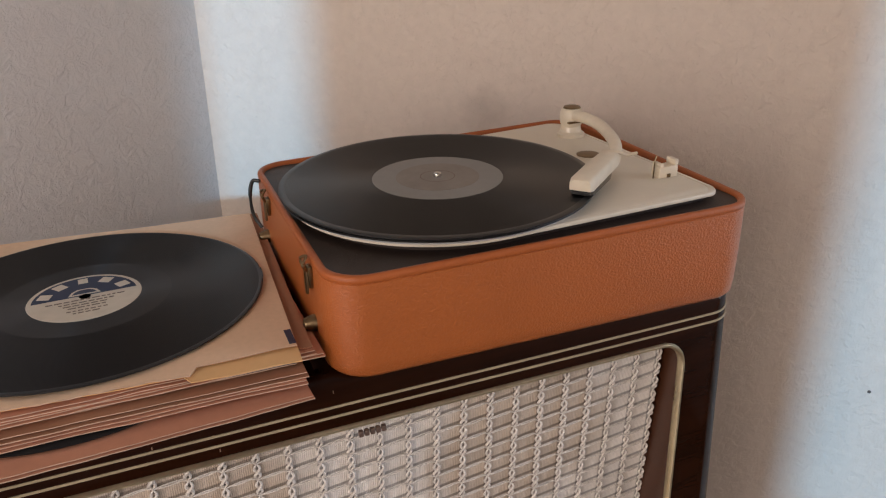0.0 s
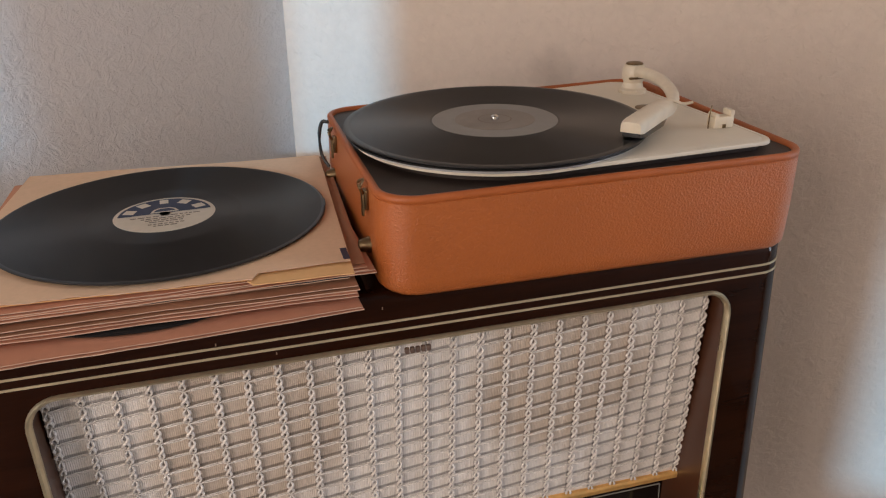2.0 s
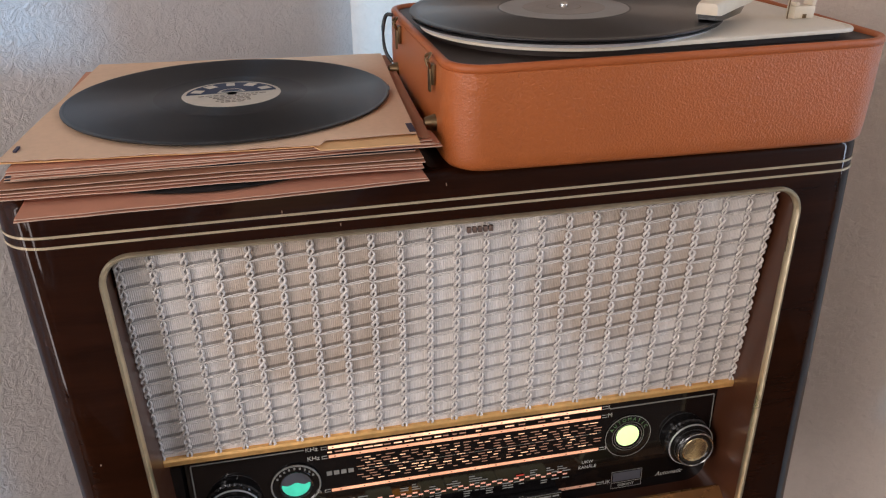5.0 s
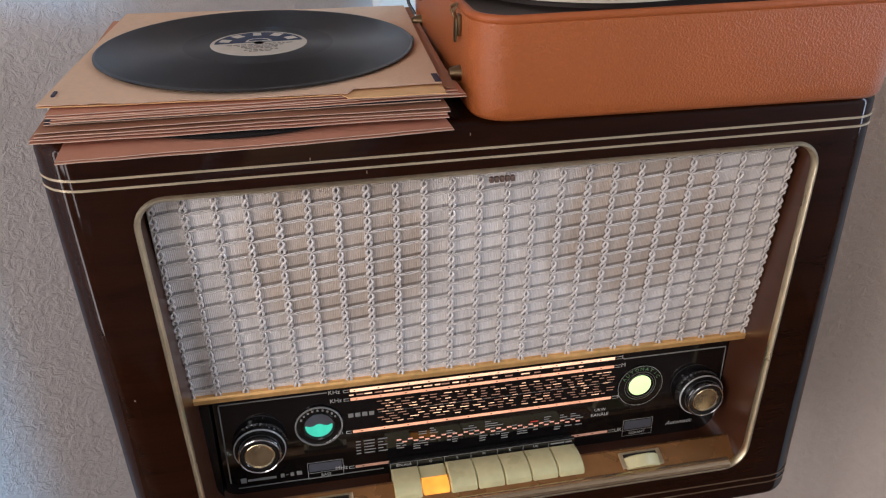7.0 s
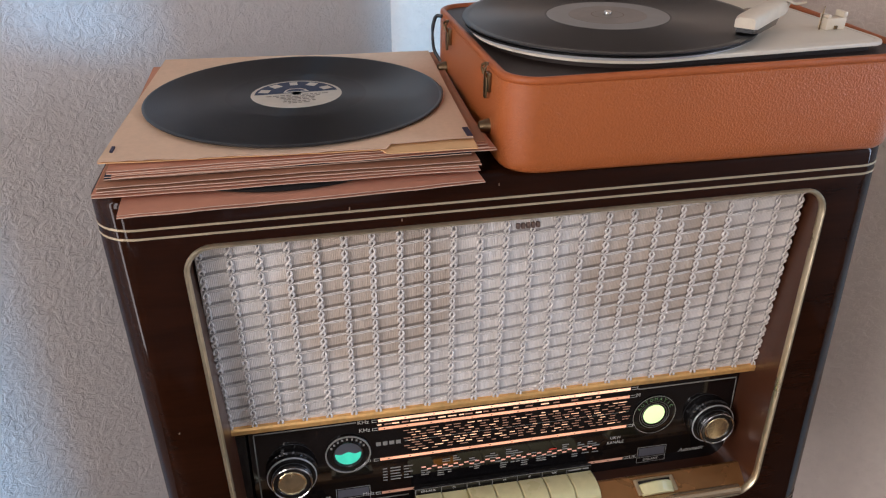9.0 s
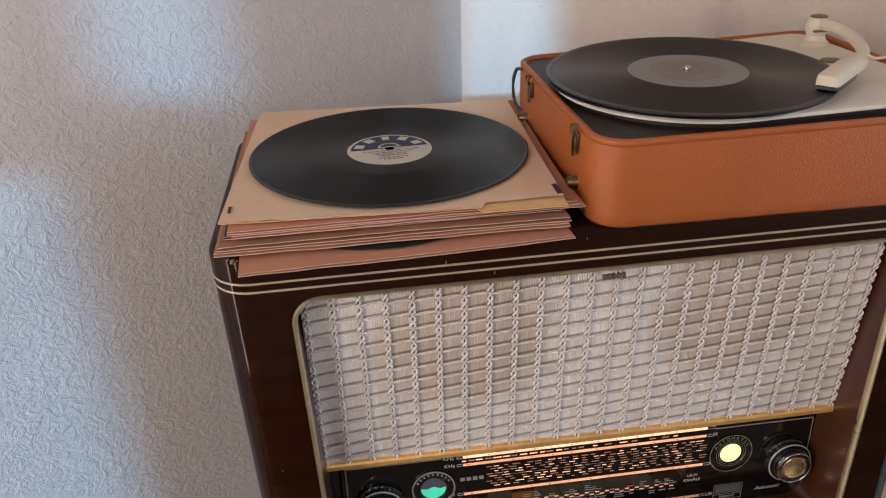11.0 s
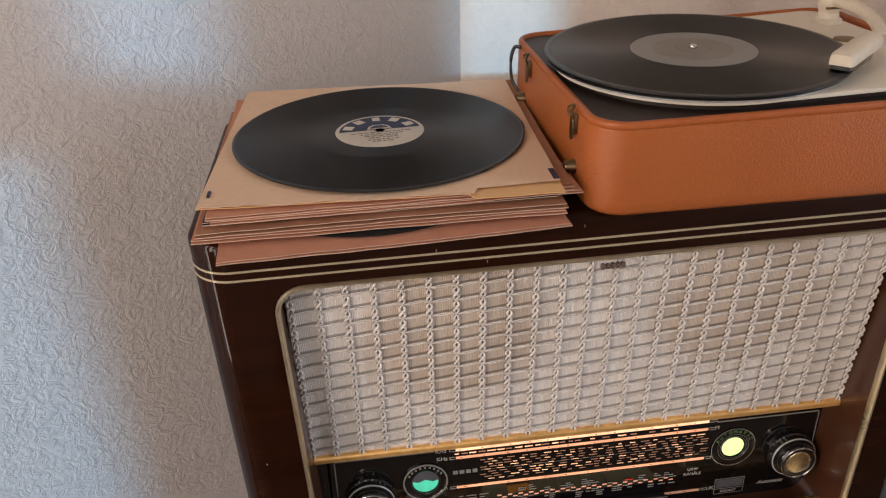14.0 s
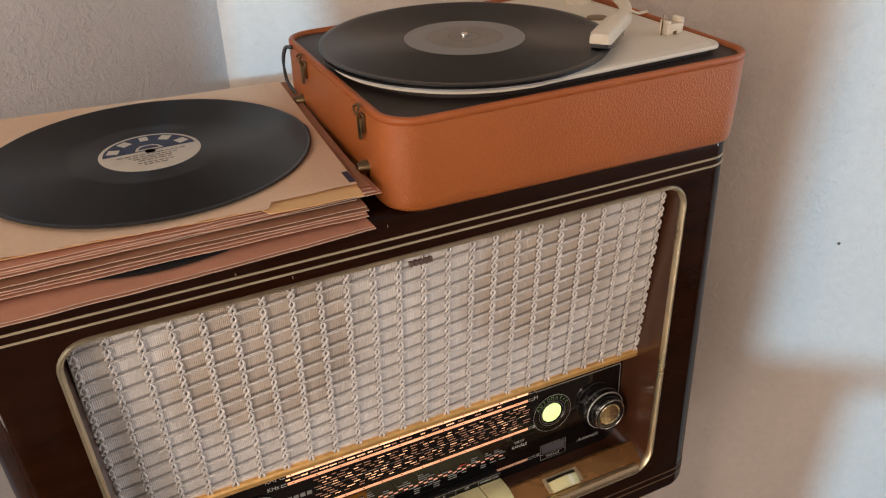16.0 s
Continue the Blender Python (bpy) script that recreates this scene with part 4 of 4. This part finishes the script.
part("case", loops_mesh([case_loop(i, z) for i, z in ((0.010, TOP), (0.004, TOP + 0.0008), (0.0012, TOP + 0.004), (0.0005, TOP + 0.012), (0.0, TOP + 0.035), (0.0003, TOP + 0.064), (0.0004, TOP + 0.0690), (0.0010, TOP + 0.0694))], True, False), LEATHER, player, "tan leatherette case body", smooth=50)
RIM = TOP + 0.0748
part("rim", loops_mesh([case_loop(i, z) for i, z in ((0.0012, TOP + 0.0692), (0.0002, TOP + 0.0700), (0.0001, RIM - 0.0030), (0.0003, RIM - 0.0014), (0.0013, RIM - 0.0003), (0.003, RIM), (0.0048, RIM - 0.0004), (0.006, RIM - 0.003), (0.0062, RIM - 0.010))]), WELT, player, "tan leatherette rim", smooth=60)
part("deck", loops_mesh([case_loop(0.006, RIM - 0.012), case_loop(0.006, RIM - 0.0035)], True, True), DECK, player, "dark brown leatherette deck")
SPX, SPY = 0.194, 0.5425
PL = TOP + 0.0792     # top of the chassis plate
# chassis plate: round about the platter, straight on the other side with rounded corners
outline = []
RP = 0.1185
for i in range(49):
    a = radians(88 + 190.0 * i / 48)
    outline.append((SPX + RP * math.cos(a), SPY + RP * math.sin(a)))
for cx, cy, a0 in ((0.3735, 0.4475, -82), (0.3725, 0.6650, 0)):
    for i in range(9):
        a = radians(a0 + (82 if a0 else 92) * i / 8)
        outline.append((cx + 0.0155 * math.cos(a), cy + 0.0155 * math.sin(a)))
plate_loops = [[(x, y, z) for x, y in outline] for z in (PL - 0.0030, PL - 0.0015)]
cxm, cym = 0.24, 0.55
shrink = lambda k, z: [(cxm + (x - cxm) * k, cym + (y - cym) * k, z) for x, y in outline]
plate_loops += [shrink(0.9965, PL - 0.0004), shrink(0.991, PL), shrink(0.972, PL), shrink(0.968, PL - 0.0006), shrink(0.964, PL)]
plate = part("chassis_plate", loops_mesh(plate_loops, True, True), CREAM_PLATE, player, "cream enamel chassis plate", smooth=40)
part("plate_spacer", loops_mesh([shrink(0.955, RIM - 0.0045), shrink(0.955, PL - 0.0029)], True, True), DECK, player)
platter = part("platter", lathe([(0.112, PL - 0.0005), (0.1205, PL - 0.0003), (0.1212, PL + 0.0030), (0.1195, PL + 0.0045), (0.02, PL + 0.0045)], 96, Matrix.Translation((SPX, SPY, 0))), GREY_RIM, player, "grey metal platter rim")
part("spindle", lathe([(0.0033, PL + 0.004), (0.0035, PL + 0.0092), (0.0032, PL + 0.0108), (0.0019, PL + 0.0119), (0.0004, PL + 0.0122)], 24, Matrix.Translation((SPX, SPY, 0))), CHROME, player, "small shiny spindle")

# tone arm
PVX, PVY = 0.370, 0.628
arm = part("tone_arm", tube(smooth_path([(PVX - 0.004, PVY + 0.004, PL + 0.0205), (PVX + 0.002, PVY - 0.018, PL + 0.0215), (PVX + 0.001, PVY - 0.045, PL + 0.0210), (PVX - 0.007, PVY - 0.076, PL + 0.0190), (PVX - 0.018, PVY - 0.101, PL + 0.0172), (PVX - 0.032, PVY - 0.121, PL + 0.0168), (PVX - 0.046, PVY - 0.133, PL + 0.0178)], 6),
                            0.0056, 0.0052, 14, taper=lambda f: 1.06 - 0.14 * f), CREAM, player, "curved cream plastic tone arm", smooth=60)
part("arm_post", lathe([(0.0135, PL), (0.0135, PL + 0.003), (0.0105, PL + 0.005), (0.0092, PL + 0.010), (0.0108, PL + 0.0135), (0.0116, PL + 0.018), (0.0112, PL + 0.0235), (0.0092, PL + 0.0272), (0.0035, PL + 0.029)], 32, Matrix.Translation((PVX, PVY, 0))), CREAM, arm)
part("arm_post_cap", lathe([(0.0086, PL + 0.0275), (0.0078, PL + 0.0290), (0.0040, PL + 0.0298), (0.0005, PL + 0.0300)], 28, Matrix.Translation((PVX, PVY, 0))), DARKBRASS, arm, "brown cap")
part("arm_post_slot", box(PVX - 0.0100, PVX + 0.0075, PVY - 0.0118, PVY - 0.0085, PL + 0.0145, PL + 0.0165, 0.0004, 1), DARKBRASS, arm)
# head shell: wedge from arm to stylus
hx0, hy0, hx1, hy1 = 0.335, 0.505, 0.2700, 0.4515
hd = Vector((hx1 - hx0, hy1 - hy0, 0)).normalized()
hs = Vector((-hd.y, hd.x, 0))
loops = []
for f, w, zb, zt in ((0.0, 0.0065, 0.0135, 0.0210), (0.12, 0.0082, 0.0120, 0.0228), (0.5, 0.0092, 0.0125, 0.0225), (0.93, 0.0090, 0.0112, 0.0215), (1.0, 0.0080, 0.0120, 0.0200)):
    c = Vector((hx0 + (hx1 - hx0) * f, hy0 + (hy1 - hy0) * f, PL))
    e = 0.0022
    loops.append([c + hs * a + Vector((0, 0, b)) for a, b in ((-w, zb), (w, zb), (w, zt - e), (w - e, zt), (-w + e, zt), (-w, zt - e))])
head = part("head_shell", loops_mesh(loops, True, True), CREAM, player, "cream head shell of the tone arm", smooth=45)
loops = []
for f, w, zb, zt in ((0.28, 0.0070, 0.0105, 0.0135), (0.42, 0.0088, 0.0074, 0.0130), (0.88, 0.0088, 0.0072, 0.0118), (0.97, 0.0070, 0.0082, 0.0125)):
    c = Vector((hx0 + (hx1 - hx0) * f, hy0 + (hy1 - hy0) * f, PL))
    loops.append([c + hs * a + Vector((0, 0, b)) for a, b in ((-w, zb), (w, zb), (w, zt), (-w, zt))])
part("cartridge", loops_mesh(loops, True, True), BAKELITE, head, "black cartridge")
part("finger_lift", tube(smooth_path([(0.326, 0.500, PL + 0.0215), (0.3325, 0.4950, PL + 0.0222), (0.3385, 0.4915, PL + 0.0200), (0.3435, 0.4890, PL + 0.0208), (0.3460, 0.4878, PL + 0.0216)], 5), 0.0046, 0.0014, 8,
     taper=lambda f: 1.0 - 0.45 * f), CREAM, head)
# arm rest with wire clip
AX0, AY0 = 0.3615, 0.477
rest = part("arm_rest", merge([box(AX0, AX0 + 0.018, AY0, AY0 + 0.011, PL, PL + 0.0095, 0.001), box(AX0, AX0 + 0.0035, AY0, AY0 + 0.011, PL + 0.0095, PL + 0.0125, 0.001),
                               box(AX0 + 0.0140, AX0 + 0.018, AY0, AY0 + 0.011, PL + 0.0095, PL + 0.0145, 0.001)]), CREAM, player, "cream arm rest with a wire clip")
part("rest_slot", box(AX0 + 0.0075, AX0 + 0.0105, AY0 - 0.0008, AY0 + 0.001, PL + 0.0005, PL + 0.0035), DARKBRASS, rest)
part("wire_clip", tube(smooth_path([(AX0 - 0.0030, AY0 + 0.004, PL), (AX0 - 0.0028, AY0 + 0.004, PL + 0.013), (AX0 - 0.0008, AY0 + 0.0055, PL + 0.0185)], 5), 0.0006, n=6), DARKBRASS, rest)
part("speed_mark", lathe([(0.0105, PL + 0.0002), (0.0105, PL + 0.0007), (0.0090, PL + 0.0009)], 32, Matrix.Translation((0.349, 0.563, 0))), DARKBRASS, plate)

# latches and feet on the narrow side, carrying loop
for ly in (0.461, 0.612):
    latch = part("latch", box(CX0 - 0.0028, CX0 + 0.0006, ly - 0.0045, ly + 0.0045, RIM - 0.0225, RIM - 0.0075, 0.0012), DARKBRASS, player, "small tarnished brass latch")
    part("latch_tongue", loops_mesh([[(CX0 - 0.0030 - d, ly + y, z) for y, z in ((-0.003 * k, RIM - 0.021 - 0.006), (0.003 * k, RIM - 0.021 - 0.006), (0.0042 * k, RIM - 0.016), (0.0020 * k, RIM - 0.0085), (-0.0020 * k, RIM - 0.0085), (-0.0042 * k, RIM - 0.016))] for d, k in ((0.0, 1.0), (0.0012, 0.9), (0.0017, 0.5))], True, True), DARKBRASS, latch)
    part("latch_hook", tube(smooth_path([(CX0 - 0.004, ly - 0.0035, RIM - 0.010), (CX0 - 0.0055, ly - 0.0050, RIM - 0.0035), (CX0 - 0.0025, ly, RIM - 0.0005), (CX0 - 0.0055, ly + 0.0050, RIM - 0.0035), (CX0 - 0.004, ly + 0.0035, RIM - 0.010)], 4), 0.0011, n=6), DARKBRASS, latch)
for fy in (0.460, 0.634):
    part("foot", lathe([(0.0062, 0.0), (0.0058, 0.002), (0.0044, 0.0072), (0.0038, 0.0086), (0.0010, 0.0090)], 24, Matrix.Translation((CX0 + 0.0004, fy, 1.1175)) @ Matrix.Rotation(radians(-90), 4, "Y")), DARKBRASS, player, "conical brass foot")
part("carrying_loop", tube(smooth_path([(CX0 - 0.001, 0.650, RIM - 0.004), (CX0 - 0.0065, 0.654, RIM - 0.005), (CX0 - 0.0095, 0.655, RIM - 0.018), (CX0 - 0.0085, 0.653, RIM - 0.036), (CX0 - 0.003, 0.648, RIM - 0.047)], 6), 0.0013, 0.0018, 8), BLACK_WIRE, player, "thin black loop")


# ---- records ----
def record(name, cx, cy, z, label, label_r, label_mat, dead_r, radius=0.1265, tilt=0.0, rim_w=0.0030):
    ob = thing(name, (cx, cy, z), label, "record")
    m = Matrix.Translation((cx, cy, z)) @ Matrix.Rotation(radians(tilt), 4, "X")
    part("groove_band", lathe([(dead_r, 0.00165), (radius - rim_w, 0.00175)], 128, m, cap=False), VINYL, ob)
    part("run_out", lathe([(label_r - 0.001, 0.0016), (dead_r, 0.00165)], 96, m, cap=False), VINYL_DEAD, ob)
    part("edge", lathe([(radius - rim_w, 0.00175), (radius - rim_w + 0.0006, 0.0019), (radius - 0.0010, 0.0019), (radius, 0.0014), (radius, 0.0008), (radius - 0.001, 0.0), (0.01, 0.0)], 128, m, cap=False), VINYL_EDGE, ob)
    lab = part("label", lathe([(0.0036, 0.00185), (label_r, 0.00185), (label_r + 0.0004, 0.0015)], 72, m, cap=False), label_mat, ob, "round paper label")
    return ob, lab, m


REC_Z = PL + 0.0064
rec, lab, m = record("record", SPX, SPY, REC_Z, "black shellac record with a worn grey label on the platter", 0.0525, GREY_LABEL, 0.0545, tilt=0.9, rim_w=0.0056)
part("label_centre", lathe([(0.0036, 0.0020), (0.0335, 0.0020), (0.0338, 0.0018)], 64, m, cap=False), GREY_LABEL_IN, rec)
part("label_ring", lathe([(0.0135, 0.0022), (0.0141, 0.0022)], 48, m, cap=False), INK, rec)
under = thing("under_record", (SPX, SPY, REC_Z - 0.0030), "second black record below the playing one", "record")
part("disc", lathe([(0.119, REC_Z - 0.0040), (0.1245, REC_Z - 0.0038), (0.1250, REC_Z - 0.0032), (0.1245, REC_Z - 0.0026), (0.119, REC_Z - 0.0025)], 96, Matrix.Translation((SPX, SPY, 0))), VINYL_EDGE, under)
# the case is a little higher at its far end: its deck and what lies on it rise with it
bpy.context.view_layer.update()
RISE = 0.0055 / (CX1 - CX0)
for ob in list(player.children_recursive) + list(rec.children_recursive) + list(under.children_recursive) + [rec, under]:
    if ob.type != "MESH":
        continue
    inv = ob.matrix_world.inverted()
    for v in ob.data.vertices:
        w = ob.matrix_world @ v.co
        w.z += RISE * (w.x - CX0) * min(1.0, max(0.0, (w.z - TOP) / 0.065))
        if ob.name.split(".")[0] in ("rim", "case") and w.z > TOP + 0.06:
            w.z += 0.005 * min(1.0, max(0.0, (w.y - 0.50) / 0.15)) * min(1.0, max(0.0, (w.x - 0.14) / 0.15))
        v.co = inv @ w


# ---- paper sleeves below the loose record ----
def sheet(name, parent, cx, cy, w, d, turn, z, thick, mat, seed, sag=0.0008, front=None, drop=0.0, edge=None):
    """A paper sheet with a slightly wavy surface and uneven front edge; front(u) shifts the front edge back."""
    nx, ny = 64, 14
    c, s = math.cos(radians(turn)), math.sin(radians(turn))
    top, bot = [], []
    bm = bmesh.new()
    for j in range(ny + 1):
        ra, rb = [], []
        for i in range(nx + 1):
            u, v = i / nx, j / ny
            lx, ly = (u - 0.5) * w, (v - 0.5) * d
            if front:
                ly += front(u) * (1 - v) ** 6
            ly += 0.0012 * noise.noise((u * 9, seed, 0.3)) * (1 - v) ** 4
            x, y = cx + lx * c - ly * s, cy + lx * s + ly * c
            h = z + sag * noise.noise((u * 2.6 + seed, v * 2.6, seed * 1.7)) + drop * (1 - v) ** 2 * (0.5 + u)
            ra.append(bm.verts.new((x, y, h + thick)))
            rb.append(bm.verts.new((x, y, h)))
        top.append(ra)
        bot.append(rb)
    for j in range(ny):
        for i in range(nx):
            bm.faces.new((top[j][i], top[j][i + 1], top[j + 1][i + 1], top[j + 1][i]))
            bm.faces.new((bot[j][i], bot[j + 1][i], bot[j + 1][i + 1], bot[j][i + 1]))
    for i in range(nx):
        bm.faces.new((bot[0][i], bot[0][i + 1], top[0][i + 1], top[0][i])).material_index = 1
        bm.faces.new((bot[ny][i], top[ny][i], top[ny][i + 1], bot[ny][i + 1]))
    for j in range(ny):
        bm.faces.new((bot[j][0], top[j][0], top[j + 1][0], bot[j + 1][0]))
        bm.faces.new((bot[j][nx], bot[j + 1][nx], top[j + 1][nx], top[j][nx])).material_index = 1
    ob = part(name, bm, mat, parent, smooth=40)
    ob.data.materials.append(edge or mat)
    return ob


def sleeve(cx, cy, w, d, turn, z, h, mat, seed, label):
    ob = thing("record_sleeve", (cx, cy, z), label, "record sleeve", "sleeves under the loose record")
    sheet("lower_sheet", ob, cx, cy, w, d, turn, z, 0.0007, mat, seed, edge=CARD_EDGE)
    sheet("upper_sheet", ob, cx - 0.0004, cy + 0.001, w - 0.001, d - 0.001, turn, z + h - 0.0006, 0.0006, mat, seed + 0.15, edge=CARD_EDGE)
    sheet("edge_lining", ob, cx, cy + 0.0008, w - 0.010, d - 0.012, turn, z + 0.0007, h - 0.0014, BROWN_PAPER, seed + 0.05, sag=0.0006)
    return ob


Z0 = TOP + 0.0008
sleeve(-0.082, 0.5310, 0.256, 0.270, 3.2, Z0, 0.0020, PINK, 1.0, "faded brick-coloured paper record sleeve lying on the radio")
low = thing("record_in_stack", (-0.087, 0.560, Z0 + 0.003), "black record sticking out between the sleeves", "record")
part("disc", lathe([(0.02, Z0 + 0.0028), (0.1250, Z0 + 0.0028), (0.1262, Z0 + 0.0036), (0.1262, Z0 + 0.0044), (0.1250, Z0 + 0.0050), (0.02, Z0 + 0.0050)], 96, Matrix.Translation((-0.092, 0.5345, 0))), DISC_DARK, low)
sleeve(-0.0855, 0.5465, 0.273, 0.268, 0.3, Z0 + 0.0066, 0.0024, PINK, 2.0, "brick-coloured paper record sleeve with pale edges")
sleeve(-0.0840, 0.5490, 0.271, 0.268, 0.7, Z0 + 0.0099, 0.0030, BROWN_PAPER, 3.0, "brown paper record sleeve with pale edges")
sleeve(-0.084, 0.5600, 0.262, 0.268, 0.4, Z0 + 0.0139, 0.0022, NAVY, 4.0, "navy blue paper record sleeve")
sleeve(-0.0740, 0.5555, 0.274, 0.270, 1.6, Z0 + 0.0170, 0.0022, PINK, 5.0, "brick-coloured paper record sleeve")
sleeve(-0.0770, 0.5575, 0.272, 0.270, 1.0, Z0 + 0.0199, 0.0022, PINK, 6.0, "reddish paper record sleeve")
# topmost sleeve, torn along its front
top_s = thing("record_sleeve", (-0.08, 0.56, Z0 + 0.0231), "torn kraft paper record sleeve on top of the stack", "record sleeve", "sleeves under the loose record")
sheet("lower_sheet", top_s, -0.0785, 0.5575, 0.268, 0.278, -2.4, Z0 + 0.0231, 0.0007, KRAFT_LIGHT, 7.0, front=lambda u: 0.0 if u > 0.74 else 0.008)


def torn(u):
    if u > 0.765:
        return 0.0105 + 0.003 * (u - 0.765) / 0.235
    return 0.0020 + 0.0008 * math.sin(u * 23) + 0.0007 * math.sin(u * 97) + (0.0016 if 0.12 < u < 0.2 else 0)


sheet("upper_sheet", top_s, -0.0780, 0.5605, 0.267, 0.277, -2.6, Z0 + 0.0254, 0.0006, KRAFT, 7.3, front=torn, edge=CARD_EDGE)
part("tape", box(0.0455, 0.0500, 0.4330, 0.4520, Z0 + 0.0254, Z0 + 0.0269), PURPLE, top_s, "dark purple tape")
part("tape", box(-0.2120, -0.2100, 0.4470, 0.4570, Z0 + 0.0254, Z0 + 0.0269), PURPLE, top_s, "dark purple tape")
sheet("flap", top_s, 0.0585, 0.565, 0.012, 0.270, -2.0, Z0 + 0.0224, 0.0005, BROWN_PAPER, 8.0)

# ---- loose record on the sleeves ----
LX, LY, LZ = -0.0780, 0.5560, Z0 + 0.0271
rec2, lab2, m = record("loose_record", LX, LY, LZ, "black shellac record with a cream and navy label on paper sleeves", 0.0385, LABEL, 0.060)
TURN_L = 4.0
lm = m @ Matrix.Rotation(radians(TURN_L), 4, "Z")


def label_sector(r, a0, a1, y_cut, z, nn=40):
    bm = bmesh.new()
    pts = [(r * math.cos(radians(a0 + (a1 - a0) * i / nn)), r * math.sin(radians(a0 + (a1 - a0) * i / nn))) for i in range(nn + 1)]
    bm.faces.new([bm.verts.new((x, y, z)) for x, y in pts])
    return xf(bm, lm)


part("label_band", label_sector(0.0355, 3, 177, 0, 0.0021), NAVY, lab2, "navy upper half")
for i, (a, w) in enumerate(((158, 0.0085), (124, 0.0085), (90, 0.0068), (56, 0.0085), (22, 0.0085))):
    mm = lm @ Matrix.Rotation(radians(a - 90), 4, "Z") @ Matrix.Translation((0, 0.0285, 0.0022))
    part("label_mark", xf(box(-w / 2, w / 2, -0.0044, 0.0044, -0.00005, 0.0001, 0.00004, 1), mm), LABEL, lab2)
part("label_mark", xf(loops_mesh([[(x, y, z) for x, y in ((-0.011, 0.0035), (0.011, 0.0035), (0.0085, 0.0100), (0.0045, 0.0135), (-0.0045, 0.0135), (-0.0085, 0.0100))] for z in (0.00215, 0.0023)], True, True), lm), LABEL, lab2)
part("label_mark", xf(loops_mesh([[(x, y, z) for x, y in ((-0.0085, 0.0052), (0.0085, 0.0052), (0.0065, 0.0092), (0.0030, 0.0118), (-0.0030, 0.0118), (-0.0065, 0.0092))] for z in (0.00225, 0.0024)], True, True), lm), NAVY, lab2)
rows_l = []
for y, w in ((-0.0045, 0.052), (-0.0090, 0.036), (-0.0130, 0.030), (-0.0170, 0.024), (-0.0220, 0.026), (-0.0260, 0.018)):
    x = -w / 2
    while x < w / 2:
        ww = rng.uniform(0.002, 0.006)
        rows_l.append(box(x, min(x + ww, w / 2 + 0.001), y - 0.0006, y + 0.0006, 0.0020, 0.0022))
        x += ww + 0.0012
part("label_lines", xf(merge(rows_l), lm), INK, lab2)
part("hole", lathe([(0.0040, 0.0023), (0.0010, 0.0023)], 24, m, cap=True), BLACK_WIRE, rec2)
# a chip in the edge of the loose record
chip = bmesh.new()
arc = [radians(-9 + 0.9 * i) for i in range(11)]
inner = [chip.verts.new((r * math.cos(a), r * math.sin(a), 0.0022)) for i, a in enumerate(arc) for r in (0.1266 - 0.0032 * math.sin(math.pi * i / 10) ** 0.5,)]
outer = [chip.verts.new((0.1268 * math.cos(a), 0.1268 * math.sin(a), 0.0021)) for a in arc]
for i in range(10):
    chip.faces.new((inner[i], inner[i + 1], outer[i + 1], outer[i]))
part("edge_chip", xf(chip, m), BLACK_WIRE, rec2, "glossy black chip in the edge")
